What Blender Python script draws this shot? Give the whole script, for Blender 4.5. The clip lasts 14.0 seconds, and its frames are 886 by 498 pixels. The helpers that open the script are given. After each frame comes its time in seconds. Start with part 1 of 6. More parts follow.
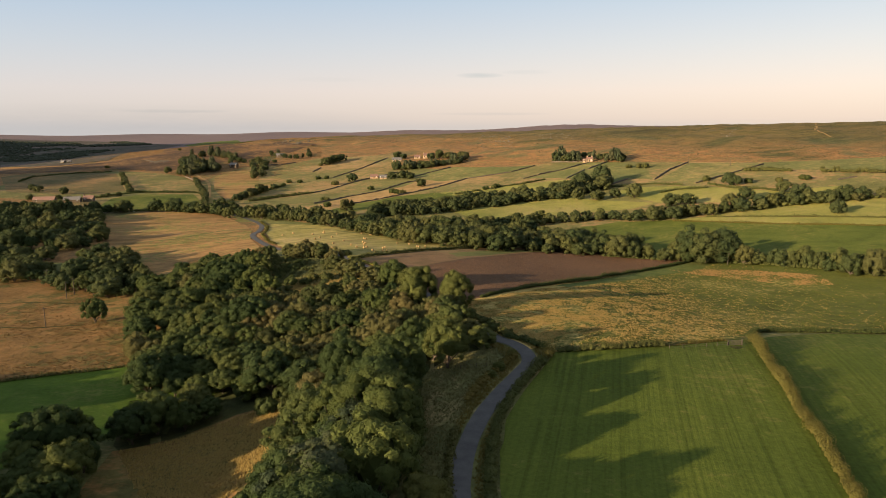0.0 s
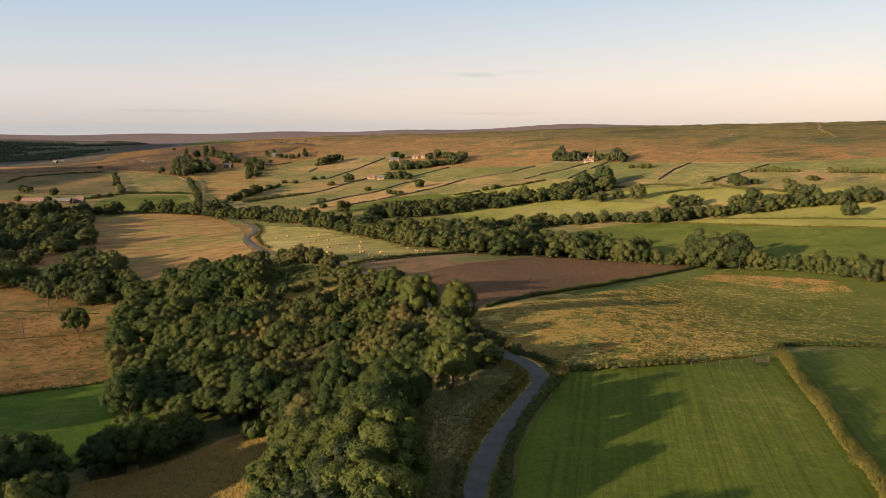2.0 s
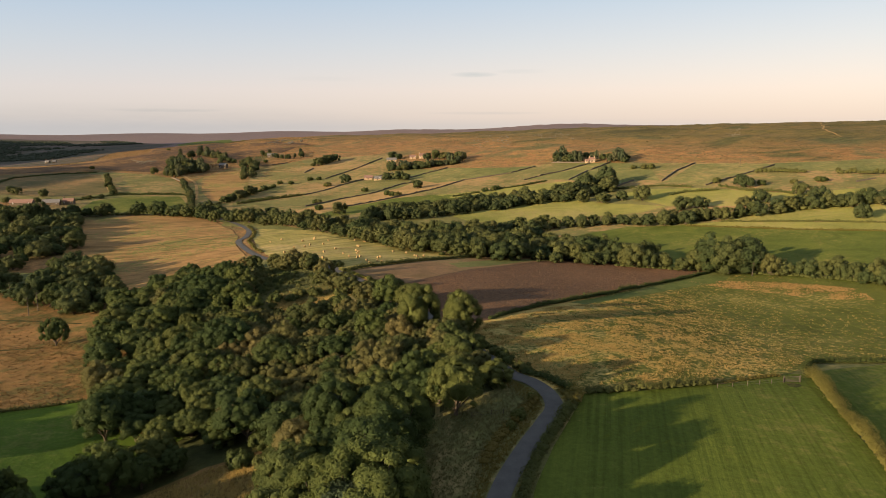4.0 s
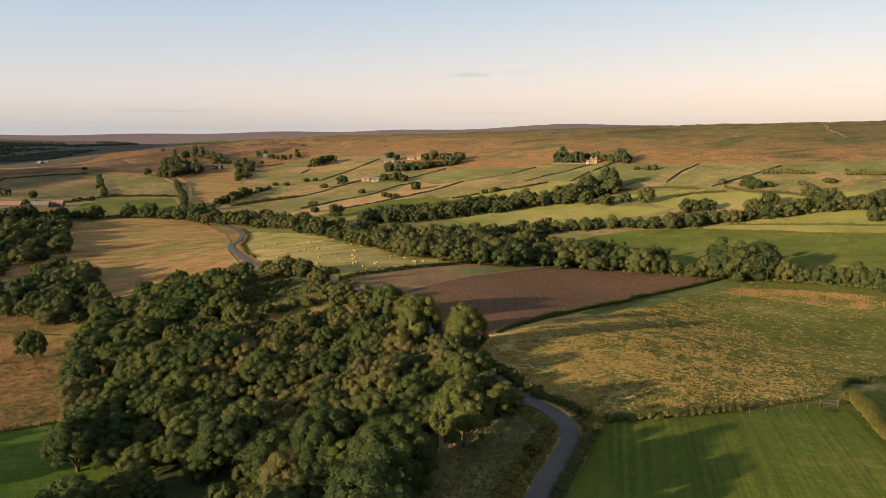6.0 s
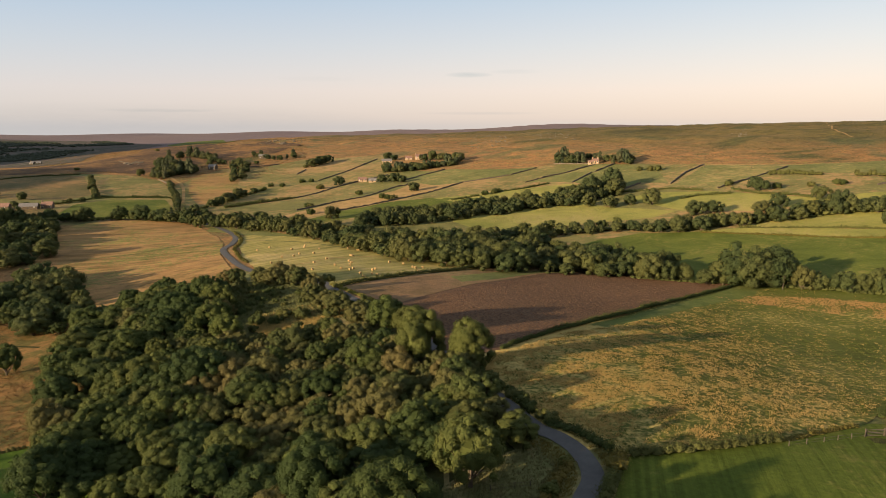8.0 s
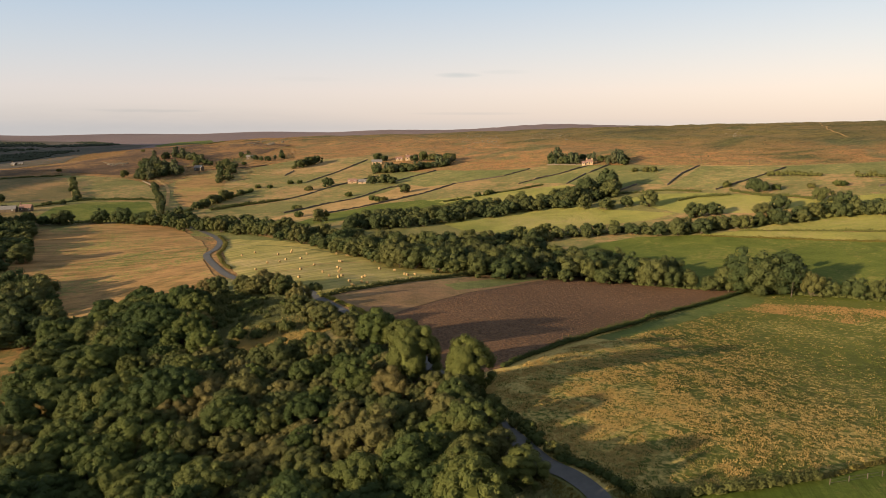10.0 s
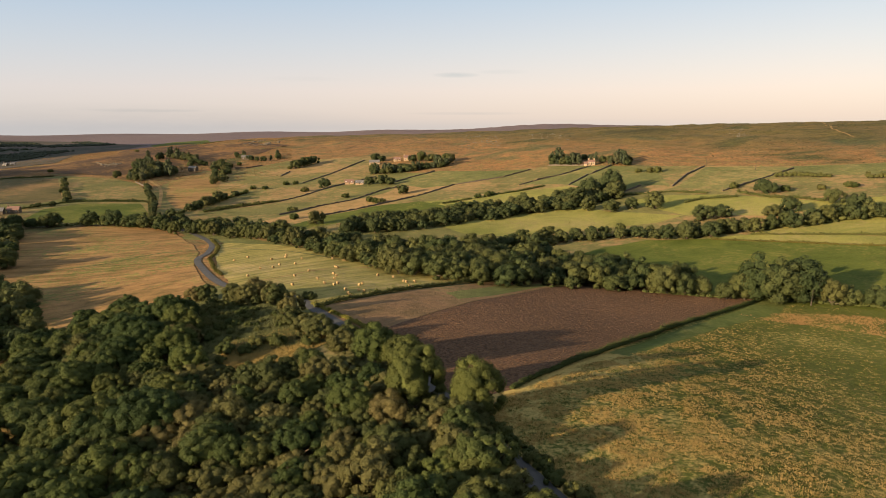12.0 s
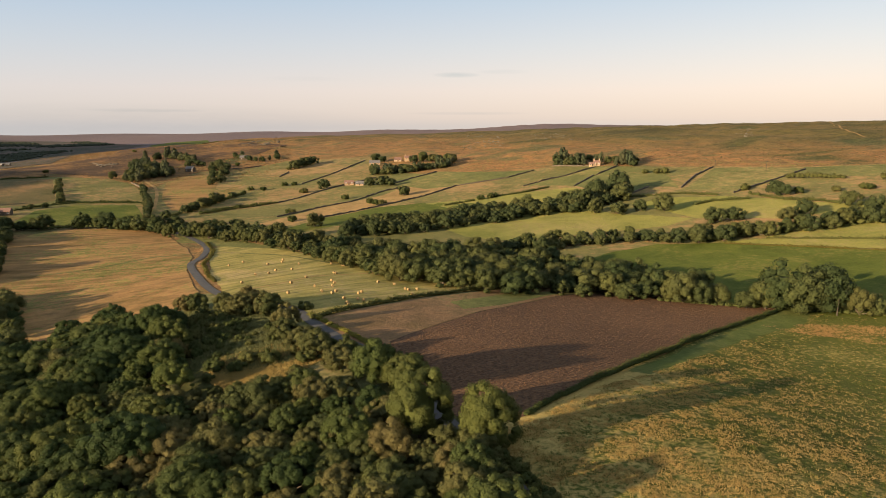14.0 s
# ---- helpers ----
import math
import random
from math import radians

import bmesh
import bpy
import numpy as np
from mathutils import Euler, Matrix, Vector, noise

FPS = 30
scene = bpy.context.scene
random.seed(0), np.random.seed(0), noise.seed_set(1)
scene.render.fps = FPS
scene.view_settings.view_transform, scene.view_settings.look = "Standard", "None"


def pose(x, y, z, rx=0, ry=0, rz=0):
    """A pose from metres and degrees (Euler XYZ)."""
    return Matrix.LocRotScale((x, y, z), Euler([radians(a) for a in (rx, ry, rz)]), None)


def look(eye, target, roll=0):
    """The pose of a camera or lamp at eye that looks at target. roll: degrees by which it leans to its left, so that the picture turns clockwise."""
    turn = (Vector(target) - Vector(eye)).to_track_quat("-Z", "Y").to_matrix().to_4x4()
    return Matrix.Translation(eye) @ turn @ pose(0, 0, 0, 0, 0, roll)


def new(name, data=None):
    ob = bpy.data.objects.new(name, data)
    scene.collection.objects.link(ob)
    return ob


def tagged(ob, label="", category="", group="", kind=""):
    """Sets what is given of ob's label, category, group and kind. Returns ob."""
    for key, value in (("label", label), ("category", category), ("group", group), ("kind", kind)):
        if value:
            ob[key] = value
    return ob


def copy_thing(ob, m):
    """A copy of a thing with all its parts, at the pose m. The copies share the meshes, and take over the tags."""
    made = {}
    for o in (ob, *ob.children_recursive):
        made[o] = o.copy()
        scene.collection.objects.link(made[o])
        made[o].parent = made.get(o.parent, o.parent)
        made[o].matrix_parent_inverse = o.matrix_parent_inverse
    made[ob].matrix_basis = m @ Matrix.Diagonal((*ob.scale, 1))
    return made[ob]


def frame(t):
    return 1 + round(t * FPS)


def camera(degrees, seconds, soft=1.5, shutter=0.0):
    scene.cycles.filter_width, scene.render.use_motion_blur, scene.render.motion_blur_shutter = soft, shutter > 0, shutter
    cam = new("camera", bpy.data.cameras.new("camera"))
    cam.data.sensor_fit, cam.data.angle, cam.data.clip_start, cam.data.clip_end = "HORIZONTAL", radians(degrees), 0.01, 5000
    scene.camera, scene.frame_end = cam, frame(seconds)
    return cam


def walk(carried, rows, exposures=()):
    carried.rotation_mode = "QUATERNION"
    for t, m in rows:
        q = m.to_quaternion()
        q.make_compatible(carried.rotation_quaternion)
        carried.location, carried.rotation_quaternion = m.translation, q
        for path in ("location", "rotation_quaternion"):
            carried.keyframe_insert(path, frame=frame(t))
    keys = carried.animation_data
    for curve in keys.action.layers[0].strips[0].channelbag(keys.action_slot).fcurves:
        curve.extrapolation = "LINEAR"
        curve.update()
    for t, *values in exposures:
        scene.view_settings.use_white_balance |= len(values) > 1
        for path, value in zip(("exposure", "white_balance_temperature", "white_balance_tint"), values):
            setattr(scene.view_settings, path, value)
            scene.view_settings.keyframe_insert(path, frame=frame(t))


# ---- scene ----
from mathutils import geometry

cam = camera(66, 14.0, soft=0.6)
PATH = [
    (0.0, pose(0.00, 0.00, 60.00, 79.890, 0, -0.000)),
    (0.5, pose(-0.31, 3.16, 60.00, 79.862, 0, -0.051)),
    (1.0, pose(-0.62, 6.32, 60.00, 79.845, 0, -0.111)),
    (1.5, pose(-0.93, 9.49, 60.00, 79.842, 0, -0.179)),
    (2.0, pose(-1.23, 12.66, 60.00, 79.850, 0, -0.242)),
    (2.5, pose(-1.52, 15.83, 60.00, 79.850, 0, -0.300)),
    (3.0, pose(-1.82, 19.01, 60.00, 79.837, 0, -0.360)),
    (5.5, pose(-3.20, 34.96, 59.95, 79.824, 0, -0.641)),
    (6.0, pose(-3.47, 38.16, 59.94, 79.850, 0, -0.697)),
    (6.5, pose(-3.73, 41.37, 59.93, 79.856, 0, -0.728)),
    (7.0, pose(-3.98, 44.58, 59.91, 79.852, 0, -0.733)),
    (7.5, pose(-4.23, 47.79, 59.89, 79.836, 0, -0.800)),
    (10.0, pose(-5.41, 63.93, 59.79, 79.865, 0, -1.730)),
    (10.5, pose(-5.64, 67.17, 59.76, 79.857, 0, -1.997)),
    (11.0, pose(-5.85, 70.41, 59.74, 79.847, 0, -1.975)),
    (11.5, pose(-6.07, 73.66, 59.71, 79.848, 0, -1.954)),
    (12.0, pose(-6.28, 76.91, 59.68, 79.855, 0, -1.932)),
    (12.5, pose(-6.48, 80.17, 59.65, 79.852, 0, -1.925)),
    (13.0, pose(-6.68, 83.43, 59.61, 79.839, 0, -1.902)),
    (13.5, pose(-6.88, 86.69, 59.58, 79.827, 0, -1.908)),
    (14.0, pose(-7.07, 89.96, 59.55, 79.848, 0, -1.897)),
]
walk(cam, PATH, [(0.0, 1.66)])

# ---- world and sun ----
SUN_FROM = Vector((-0.857, -0.515, 0.20)).normalized()   # low evening sun, left of and behind the flight
sun_elev = math.asin(SUN_FROM.z)
sun_az = math.atan2(SUN_FROM.x, SUN_FROM.y)

world = bpy.data.worlds.new("evening_sky")
scene.world = world
world.use_nodes = True
wt = world.node_tree
wt.nodes.clear()


def wnode(kind, **kw):
    n = wt.nodes.new(kind)
    for k, v in kw.items():
        n.inputs[k].default_value = v
    return n


w_out = wt.nodes.new("ShaderNodeOutputWorld")
w_sky = wt.nodes.new("ShaderNodeTexSky")
w_sky.sky_type = "NISHITA"
w_sky.sun_disc = False
w_sky.sun_elevation = sun_elev
w_sky.sun_rotation = sun_az % (2 * math.pi)
w_sky.altitude = 200
w_sky.dust_density = 1.5
w_geo = wt.nodes.new("ShaderNodeTexCoord")
w_sep = wt.nodes.new("ShaderNodeSeparateXYZ")
wt.links.new(w_geo.outputs["Generated"], w_sep.inputs[0])
w_ramp = wt.nodes.new("ShaderNodeValToRGB")
stops = [(0.0, (0.92, 0.80, 0.76)), (0.012, (1.02, 0.84, 0.77)), (0.05, (1.06, 0.85, 0.81)), (0.11, (0.86, 0.80, 0.83)), (0.19, (0.60, 0.70, 0.84)),
         (0.30, (0.80, 0.87, 0.98)), (0.6, (0.78, 0.86, 0.97)), (1.0, (0.72, 0.80, 0.93))]
cr = w_ramp.color_ramp
while len(cr.elements) < len(stops):
    cr.elements.new(0.5)
for el, (p, c) in zip(cr.elements, stops):
    el.position, el.color = p, (*c, 1)
wt.links.new(w_sep.outputs["Z"], w_ramp.inputs[0])
# a few long thin wisps lying level above the moor
w_map = wt.nodes.new("ShaderNodeMapping")
w_map.inputs["Scale"].default_value = (28, 28, 200)
wt.links.new(w_geo.outputs["Generated"], w_map.inputs[0])
w_noise = wnode("ShaderNodeTexNoise", Scale=1.0, Detail=5.0, Roughness=0.6)
wt.links.new(w_map.outputs[0], w_noise.inputs[0])


def wmath(op, a, b):
    n = wt.nodes.new("ShaderNodeMath")
    n.operation = op
    for value, key in ((a, 0), (b, 1)):
        if isinstance(value, (int, float)):
            n.inputs[key].default_value = value
        else:
            wt.links.new(value, n.inputs[key])
    return n.outputs[0]


w_total = None
for side, rise, half_long, half_tall, depth in ((0.052, 0.0725, 0.036, 0.0042, 1.0), (0.118, 0.0765, 0.040, 0.0038, 0.35), (-0.36, 0.0215, 0.075, 0.0028, 0.6), (0.07, 0.0190, 0.095, 0.0026, 0.45), (-0.16, 0.066, 0.06, 0.004, 0.18), (-0.40, 0.006, 0.36, 0.026, 0.42)):
    dx = wmath("DIVIDE", wmath("SUBTRACT", w_sep.outputs["X"], side), half_long)
    dz = wmath("DIVIDE", wmath("SUBTRACT", w_sep.outputs["Z"], rise), half_tall)
    near = wmath("SUBTRACT", 1.0, wmath("ADD", wmath("MULTIPLY", dx, dx), wmath("MULTIPLY", dz, dz)))
    wisp = wmath("MULTIPLY", wmath("MAXIMUM", near, 0.0), depth)
    w_total = wisp if w_total is None else wmath("ADD", w_total, wisp)
w_front = wmath("GREATER_THAN", w_sep.outputs["Y"], 0.0)
w_thr = wnode("ShaderNodeMapRange", **{"From Min": 0.0, "From Max": 0.75, "To Min": 0.0, "To Max": 0.62})
wt.links.new(wmath("MULTIPLY", wmath("MULTIPLY", w_total, w_front), wmath("ADD", w_noise.outputs[0], 0.1)), w_thr.inputs[0])
w_mix = wt.nodes.new("ShaderNodeMixRGB")
w_mix.inputs[2].default_value = (0.53, 0.54, 0.59, 1)
wt.links.new(w_thr.outputs[0], w_mix.inputs[0])
# bluer away from the sunset's glow
w_side = wnode("ShaderNodeMapRange", **{"From Min": -0.55, "From Max": 0.5})
wt.links.new(w_sep.outputs["X"], w_side.inputs[0])
w_tint = wt.nodes.new("ShaderNodeMixRGB")
w_tint.inputs[1].default_value, w_tint.inputs[2].default_value = (0.80, 0.90, 0.98, 1), (1.03, 0.99, 0.94, 1)
wt.links.new(w_side.outputs[0], w_tint.inputs[0])
w_mul = wt.nodes.new("ShaderNodeMixRGB")
w_mul.blend_type = "MULTIPLY"
w_mul.inputs[0].default_value = 1.0
wt.links.new(w_ramp.outputs[0], w_mul.inputs[1])
wt.links.new(w_tint.outputs[0], w_mul.inputs[2])
wt.links.new(w_mul.outputs[0], w_mix.inputs[1])
w_bg1 = wnode("ShaderNodeBackground", Strength=0.017)
w_bg2 = wnode("ShaderNodeBackground", Strength=0.222)
w_add = wt.nodes.new("ShaderNodeAddShader")
wt.links.new(w_sky.outputs[0], w_bg1.inputs[0])
wt.links.new(w_mix.outputs[0], w_bg2.inputs[0])
wt.links.new(w_bg1.outputs[0], w_add.inputs[0])
wt.links.new(w_bg2.outputs[0], w_add.inputs[1])
wt.links.new(w_add.outputs[0], w_out.inputs[0])

sun_data = bpy.data.lights.new("sun", "SUN")
sun_data.energy, sun_data.angle, sun_data.color = 5.0, radians(0.53), (1.0, 0.76, 0.47)
sun = new("sun", sun_data)
sun.matrix_world = look(SUN_FROM * 300, (0, 0, 0))

# ---- materials ----


def material(name, rough=0.9, spec=0.2):
    m = bpy.data.materials.new(name)
    m.use_nodes = True
    b = m.node_tree.nodes["Principled BSDF"]
    b.inputs["Roughness"].default_value = rough
    b.inputs["Specular IOR Level"].default_value = spec
    return m, m.node_tree, b


def node(nt, kind, links=(), **kw):
    n = nt.nodes.new(kind)
    for k, v in kw.items():
        n.inputs[k.replace("_", " ")].default_value = v
    for socket, key in links:
        nt.links.new(socket, n.inputs[key])
    return n


def ramp(nt, fac, stops):
    n = nt.nodes.new("ShaderNodeValToRGB")
    e = n.color_ramp.elements
    while len(e) < len(stops):
        e.new(0.5)
    for el, (p, c) in zip(e, stops):
        el.position, el.color = p, (*c, 1)
    nt.links.new(fac, n.inputs[0])
    return n.outputs[0]


def mixed(nt, fac, a, b, mode="MIX"):
    n = nt.nodes.new("ShaderNodeMixRGB")
    n.blend_type = mode
    for value, key in ((fac, 0), (a, 1), (b, 2)):
        if isinstance(value, (int, float)):
            n.inputs[key].default_value = value
        elif isinstance(value, tuple):
            n.inputs[key].default_value = (*value, 1)
        else:
            nt.links.new(value, n.inputs[key])
    return n.outputs[0]


def turned(nt, degrees=0.0, scale=(1, 1, 1)):
    """World metres, turned about z and stretched."""
    co = node(nt, "ShaderNodeTexCoord")
    mp = nt.nodes.new("ShaderNodeMapping")
    mp.inputs["Rotation"].default_value = (0, 0, radians(degrees))
    first = nt.nodes.new("ShaderNodeMapping")
    first.inputs["Scale"].default_value = scale
    nt.links.new(co.outputs["Object"], mp.inputs[0])
    nt.links.new(mp.outputs[0], first.inputs[0])
    return first.outputs[0]


def grass(name, dark, light, dry, dry_share=0.45, patch=0.02, line_dir=None, line_gap=3.0, line_depth=0.35, bump=0.5, fine=1.2, mottle=0.8, lean=None, edge=0.16):
    """Pasture or meadow: two greens in patches, dry tufts, and tractor lines where they show."""
    m, nt, b = material(name, 0.95, 0.05)
    co = node(nt, "ShaderNodeTexCoord").outputs["Object"]
    big = node(nt, "ShaderNodeTexNoise", [(co, 0)], Scale=patch, Detail=4.0, Roughness=0.6).outputs[0]
    mid = node(nt, "ShaderNodeTexNoise", [(co, 0)], Scale=fine * 0.35, Detail=6.0, Roughness=0.7).outputs[0]
    small = node(nt, "ShaderNodeTexNoise", [(co, 0)], Scale=fine, Detail=3.0, Roughness=0.7).outputs[0]
    col = ramp(nt, big, [(0.35, dark), (0.65, light)])
    w = node(nt, "ShaderNodeMath", [(mid, 0), (big, 1)])
    w.operation = "ADD"
    if lean:
        # drier towards one side of the field
        xs = node(nt, "ShaderNodeSeparateXYZ", [(co, 0)]).outputs["X"]
        tilt = node(nt, "ShaderNodeMapRange", [(xs, 0)], From_Min=lean[0], From_Max=lean[1], To_Min=lean[2], To_Max=-lean[2])
        more = node(nt, "ShaderNodeMath", [(w.outputs[0], 0), (tilt.outputs[0], 1)])
        w = more
    share = node(nt, "ShaderNodeMapRange", [(w.outputs[0], 0)], From_Min=1.30 - dry_share * 0.65, From_Max=1.30 + edge - dry_share * 0.65)
    col = mixed(nt, share.outputs[0], col, dry)
    wide = node(nt, "ShaderNodeTexNoise", [(co, 0)], Scale=patch * 3.1, Detail=5.0, Roughness=0.65, Distortion=0.8).outputs[0]
    col = mixed(nt, mottle, col, ramp(nt, wide, [(0.32, (0.62, 0.68, 0.60)), (0.52, (1, 1, 1)), (0.70, (1.26, 1.16, 1.1))]), "MULTIPLY")
    col = mixed(nt, 0.55, col, ramp(nt, small, [(0.3, (0.45, 0.45, 0.45)), (0.7, (1.0, 1.0, 1.0))]), "MULTIPLY")
    relief = mid
    if line_dir is not None:
        vec = turned(nt, line_dir, (1 / line_gap, 0.012, 1))
        streak = node(nt, "ShaderNodeTexNoise", [(vec, 0)], Scale=1.0, Detail=3.0, Roughness=0.55).outputs[0]
        col = mixed(nt, line_depth, col, ramp(nt, streak, [(0.32, (0.42, 0.46, 0.36)), (0.52, (1, 1, 1)), (0.68, (1.30, 1.24, 1.2))]), "MULTIPLY")
        relief = mixed(nt, 0.3, mid, streak)
    bp = node(nt, "ShaderNodeBump", [(relief, "Height")], Strength=bump, Distance=0.7)
    nt.links.new(col, b.inputs["Base Color"])
    nt.links.new(bp.outputs[0], b.inputs["Normal"])
    return m


M_lush = grass("lush_grass", (0.045, 0.078, 0.010), (0.064, 0.100, 0.014), (0.10, 0.115, 0.026), 0.3, 0.02, bump=0.3)
M_green = grass("mown_grass", (0.059, 0.078, 0.012), (0.081, 0.098, 0.016), (0.115, 0.114, 0.026), 0.35, 0.018, line_dir=194.0, line_gap=0.7, line_depth=0.4, bump=0.3, mottle=0.35)
M_green_plain = grass("green_grass", (0.067, 0.083, 0.015), (0.096, 0.107, 0.021), (0.146, 0.129, 0.034), 0.35, 0.02, bump=0.3)
M_rough = grass("tussock_grass", (0.068, 0.080, 0.017), (0.098, 0.102, 0.025), (0.335, 0.248, 0.084), 0.52, 0.012, bump=1.0, fine=2.2, lean=(10.0, 105.0, 0.17), edge=0.16)
# meadow and both pastures: blue raised to put distance haze into the colour
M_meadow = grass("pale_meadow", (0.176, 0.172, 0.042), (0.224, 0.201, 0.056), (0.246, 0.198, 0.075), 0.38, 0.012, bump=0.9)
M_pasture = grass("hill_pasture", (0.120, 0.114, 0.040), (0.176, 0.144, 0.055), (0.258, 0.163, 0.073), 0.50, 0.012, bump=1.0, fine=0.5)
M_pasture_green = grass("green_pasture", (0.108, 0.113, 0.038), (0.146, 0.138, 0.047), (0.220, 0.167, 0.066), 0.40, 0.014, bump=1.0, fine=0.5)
M_hay = grass("cut_hay", (0.221, 0.187, 0.056), (0.273, 0.222, 0.075), (0.294, 0.221, 0.098), 0.45, 0.015, line_dir=49.7, line_gap=3.2, line_depth=0.65, bump=0.4)
M_stubble = grass("orange_stubble", (0.224, 0.130, 0.053), (0.277, 0.160, 0.067), (0.154, 0.145, 0.042), 0.46, 0.016, line_dir=80, line_gap=4.0, line_depth=0.6, bump=0.6)
M_bracken = grass("bracken_slope", (0.150, 0.085, 0.032), (0.200, 0.115, 0.042), (0.085, 0.072, 0.024), 0.55, 0.02, bump=1.0, fine=0.5)
M_straw = grass("straw_strip", (0.250, 0.160, 0.068), (0.300, 0.190, 0.080), (0.20, 0.15, 0.055), 0.3, 0.03, bump=0.5)
M_margin = grass("harrowed_soil", (0.165, 0.100, 0.052), (0.215, 0.135, 0.068), (0.150, 0.120, 0.048), 0.4, 0.03, bump=0.5)
M_bank = grass("dull_grass", (0.080, 0.086, 0.030), (0.124, 0.118, 0.046), (0.20, 0.16, 0.072), 0.38, 0.04, bump=1.0, fine=0.9)
M_bank_green = grass("headland_grass", (0.076, 0.094, 0.024), (0.104, 0.112, 0.034), (0.15, 0.135, 0.05), 0.30, 0.03, bump=0.4, fine=0.9)
M_heather = grass("heather_slope", (0.066, 0.042, 0.026), (0.112, 0.066, 0.034), (0.190, 0.104, 0.042), 0.46, 0.012, bump=1.0, fine=0.4)
M_rusty = grass("rusty_grass", (0.098, 0.082, 0.034), (0.132, 0.098, 0.042), (0.190, 0.118, 0.052), 0.48, 0.014, bump=1.0, fine=0.5)
# heath brown darkened to carry part of the far valley's shade
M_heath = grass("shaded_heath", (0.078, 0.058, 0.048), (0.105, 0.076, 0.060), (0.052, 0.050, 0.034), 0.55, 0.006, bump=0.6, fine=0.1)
M_floor = grass("undergrowth", (0.030, 0.034, 0.012), (0.055, 0.055, 0.018), (0.09, 0.07, 0.028), 0.35, 0.05, bump=1.0, fine=0.8)


def moor_material():
    """Moorland: purple-brown heather, rust bracken and dull green, in drifts that lie across the slope."""
    m, nt, b = material("moorland", 0.95, 0.05)
    co = node(nt, "ShaderNodeTexCoord").outputs["Object"]
    lie = turned(nt, 12, (0.7, 0.8, 1.6))
    big = node(nt, "ShaderNodeTexNoise", [(lie, 0)], Scale=0.014, Detail=7.0, Roughness=0.62, Distortion=0.6).outputs[0]
    mid = node(nt, "ShaderNodeTexNoise", [(co, 0)], Scale=0.09, Detail=7.0, Roughness=0.7).outputs[0]
    small = node(nt, "ShaderNodeTexNoise", [(co, 0)], Scale=0.5, Detail=5.0, Roughness=0.75).outputs[0]
    rust = ramp(nt, big, [(0.32, (0.070, 0.072, 0.028)), (0.41, (0.135, 0.102, 0.044)), (0.49, (0.235, 0.122, 0.050)), (0.53, (0.165, 0.108, 0.046)),
                          (0.58, (0.215, 0.116, 0.048)), (0.68, (0.078, 0.076, 0.030))])
    top = ramp(nt, big, [(0.34, (0.055, 0.046, 0.019)), (0.45, (0.100, 0.080, 0.028)), (0.55, (0.140, 0.098, 0.038)), (0.66, (0.072, 0.065, 0.024))])
    # bracken on the slope gives way to heather and bent grass along the moor's edge
    hgt = node(nt, "ShaderNodeSeparateXYZ", [(co, 0)]).outputs["Z"]
    lift = node(nt, "ShaderNodeMath", [(hgt, 0)])
    lift.operation = "MULTIPLY_ADD"
    lift.inputs[1].default_value = 1.0
    nt.links.new(node(nt, "ShaderNodeMapRange", [(big, 0)], From_Min=0.3, From_Max=0.7, To_Min=-9.0, To_Max=9.0).outputs[0], lift.inputs[2])
    edge = node(nt, "ShaderNodeMapRange", [(lift.outputs[0], 0)], From_Min=38.0, From_Max=49.0)
    col = mixed(nt, edge.outputs[0], rust, top)
    col = mixed(nt, 0.75, col, ramp(nt, mid, [(0.3, (0.50, 0.52, 0.48)), (0.52, (1, 1, 1)), (0.7, (1.35, 1.2, 1.0))]), "MULTIPLY")
    col = mixed(nt, 0.75, col, ramp(nt, small, [(0.34, (0.30, 0.33, 0.30)), (0.56, (1, 1, 1)), (0.7, (1.3, 1.2, 1.1))]), "MULTIPLY")
    # beyond the first ridge the heather turns purple-grey, distance haze put into the colour
    sep = node(nt, "ShaderNodeSeparateXYZ", [(co, 0)])
    far = node(nt, "ShaderNodeMapRange", [(sep.outputs["Y"], 0)], From_Min=1330.0, From_Max=1650.0)
    heath = ramp(nt, mid, [(0.3, (0.100, 0.074, 0.072)), (0.7, (0.150, 0.108, 0.102))])
    col = mixed(nt, far.outputs[0], col, heath)
    bp = node(nt, "ShaderNodeBump", [(mid, "Height")], Strength=0.8, Distance=2.0)
    nt.links.new(col, b.inputs["Base Color"])
    nt.links.new(bp.outputs[0], b.inputs["Normal"])
    return m


M_moor = moor_material()


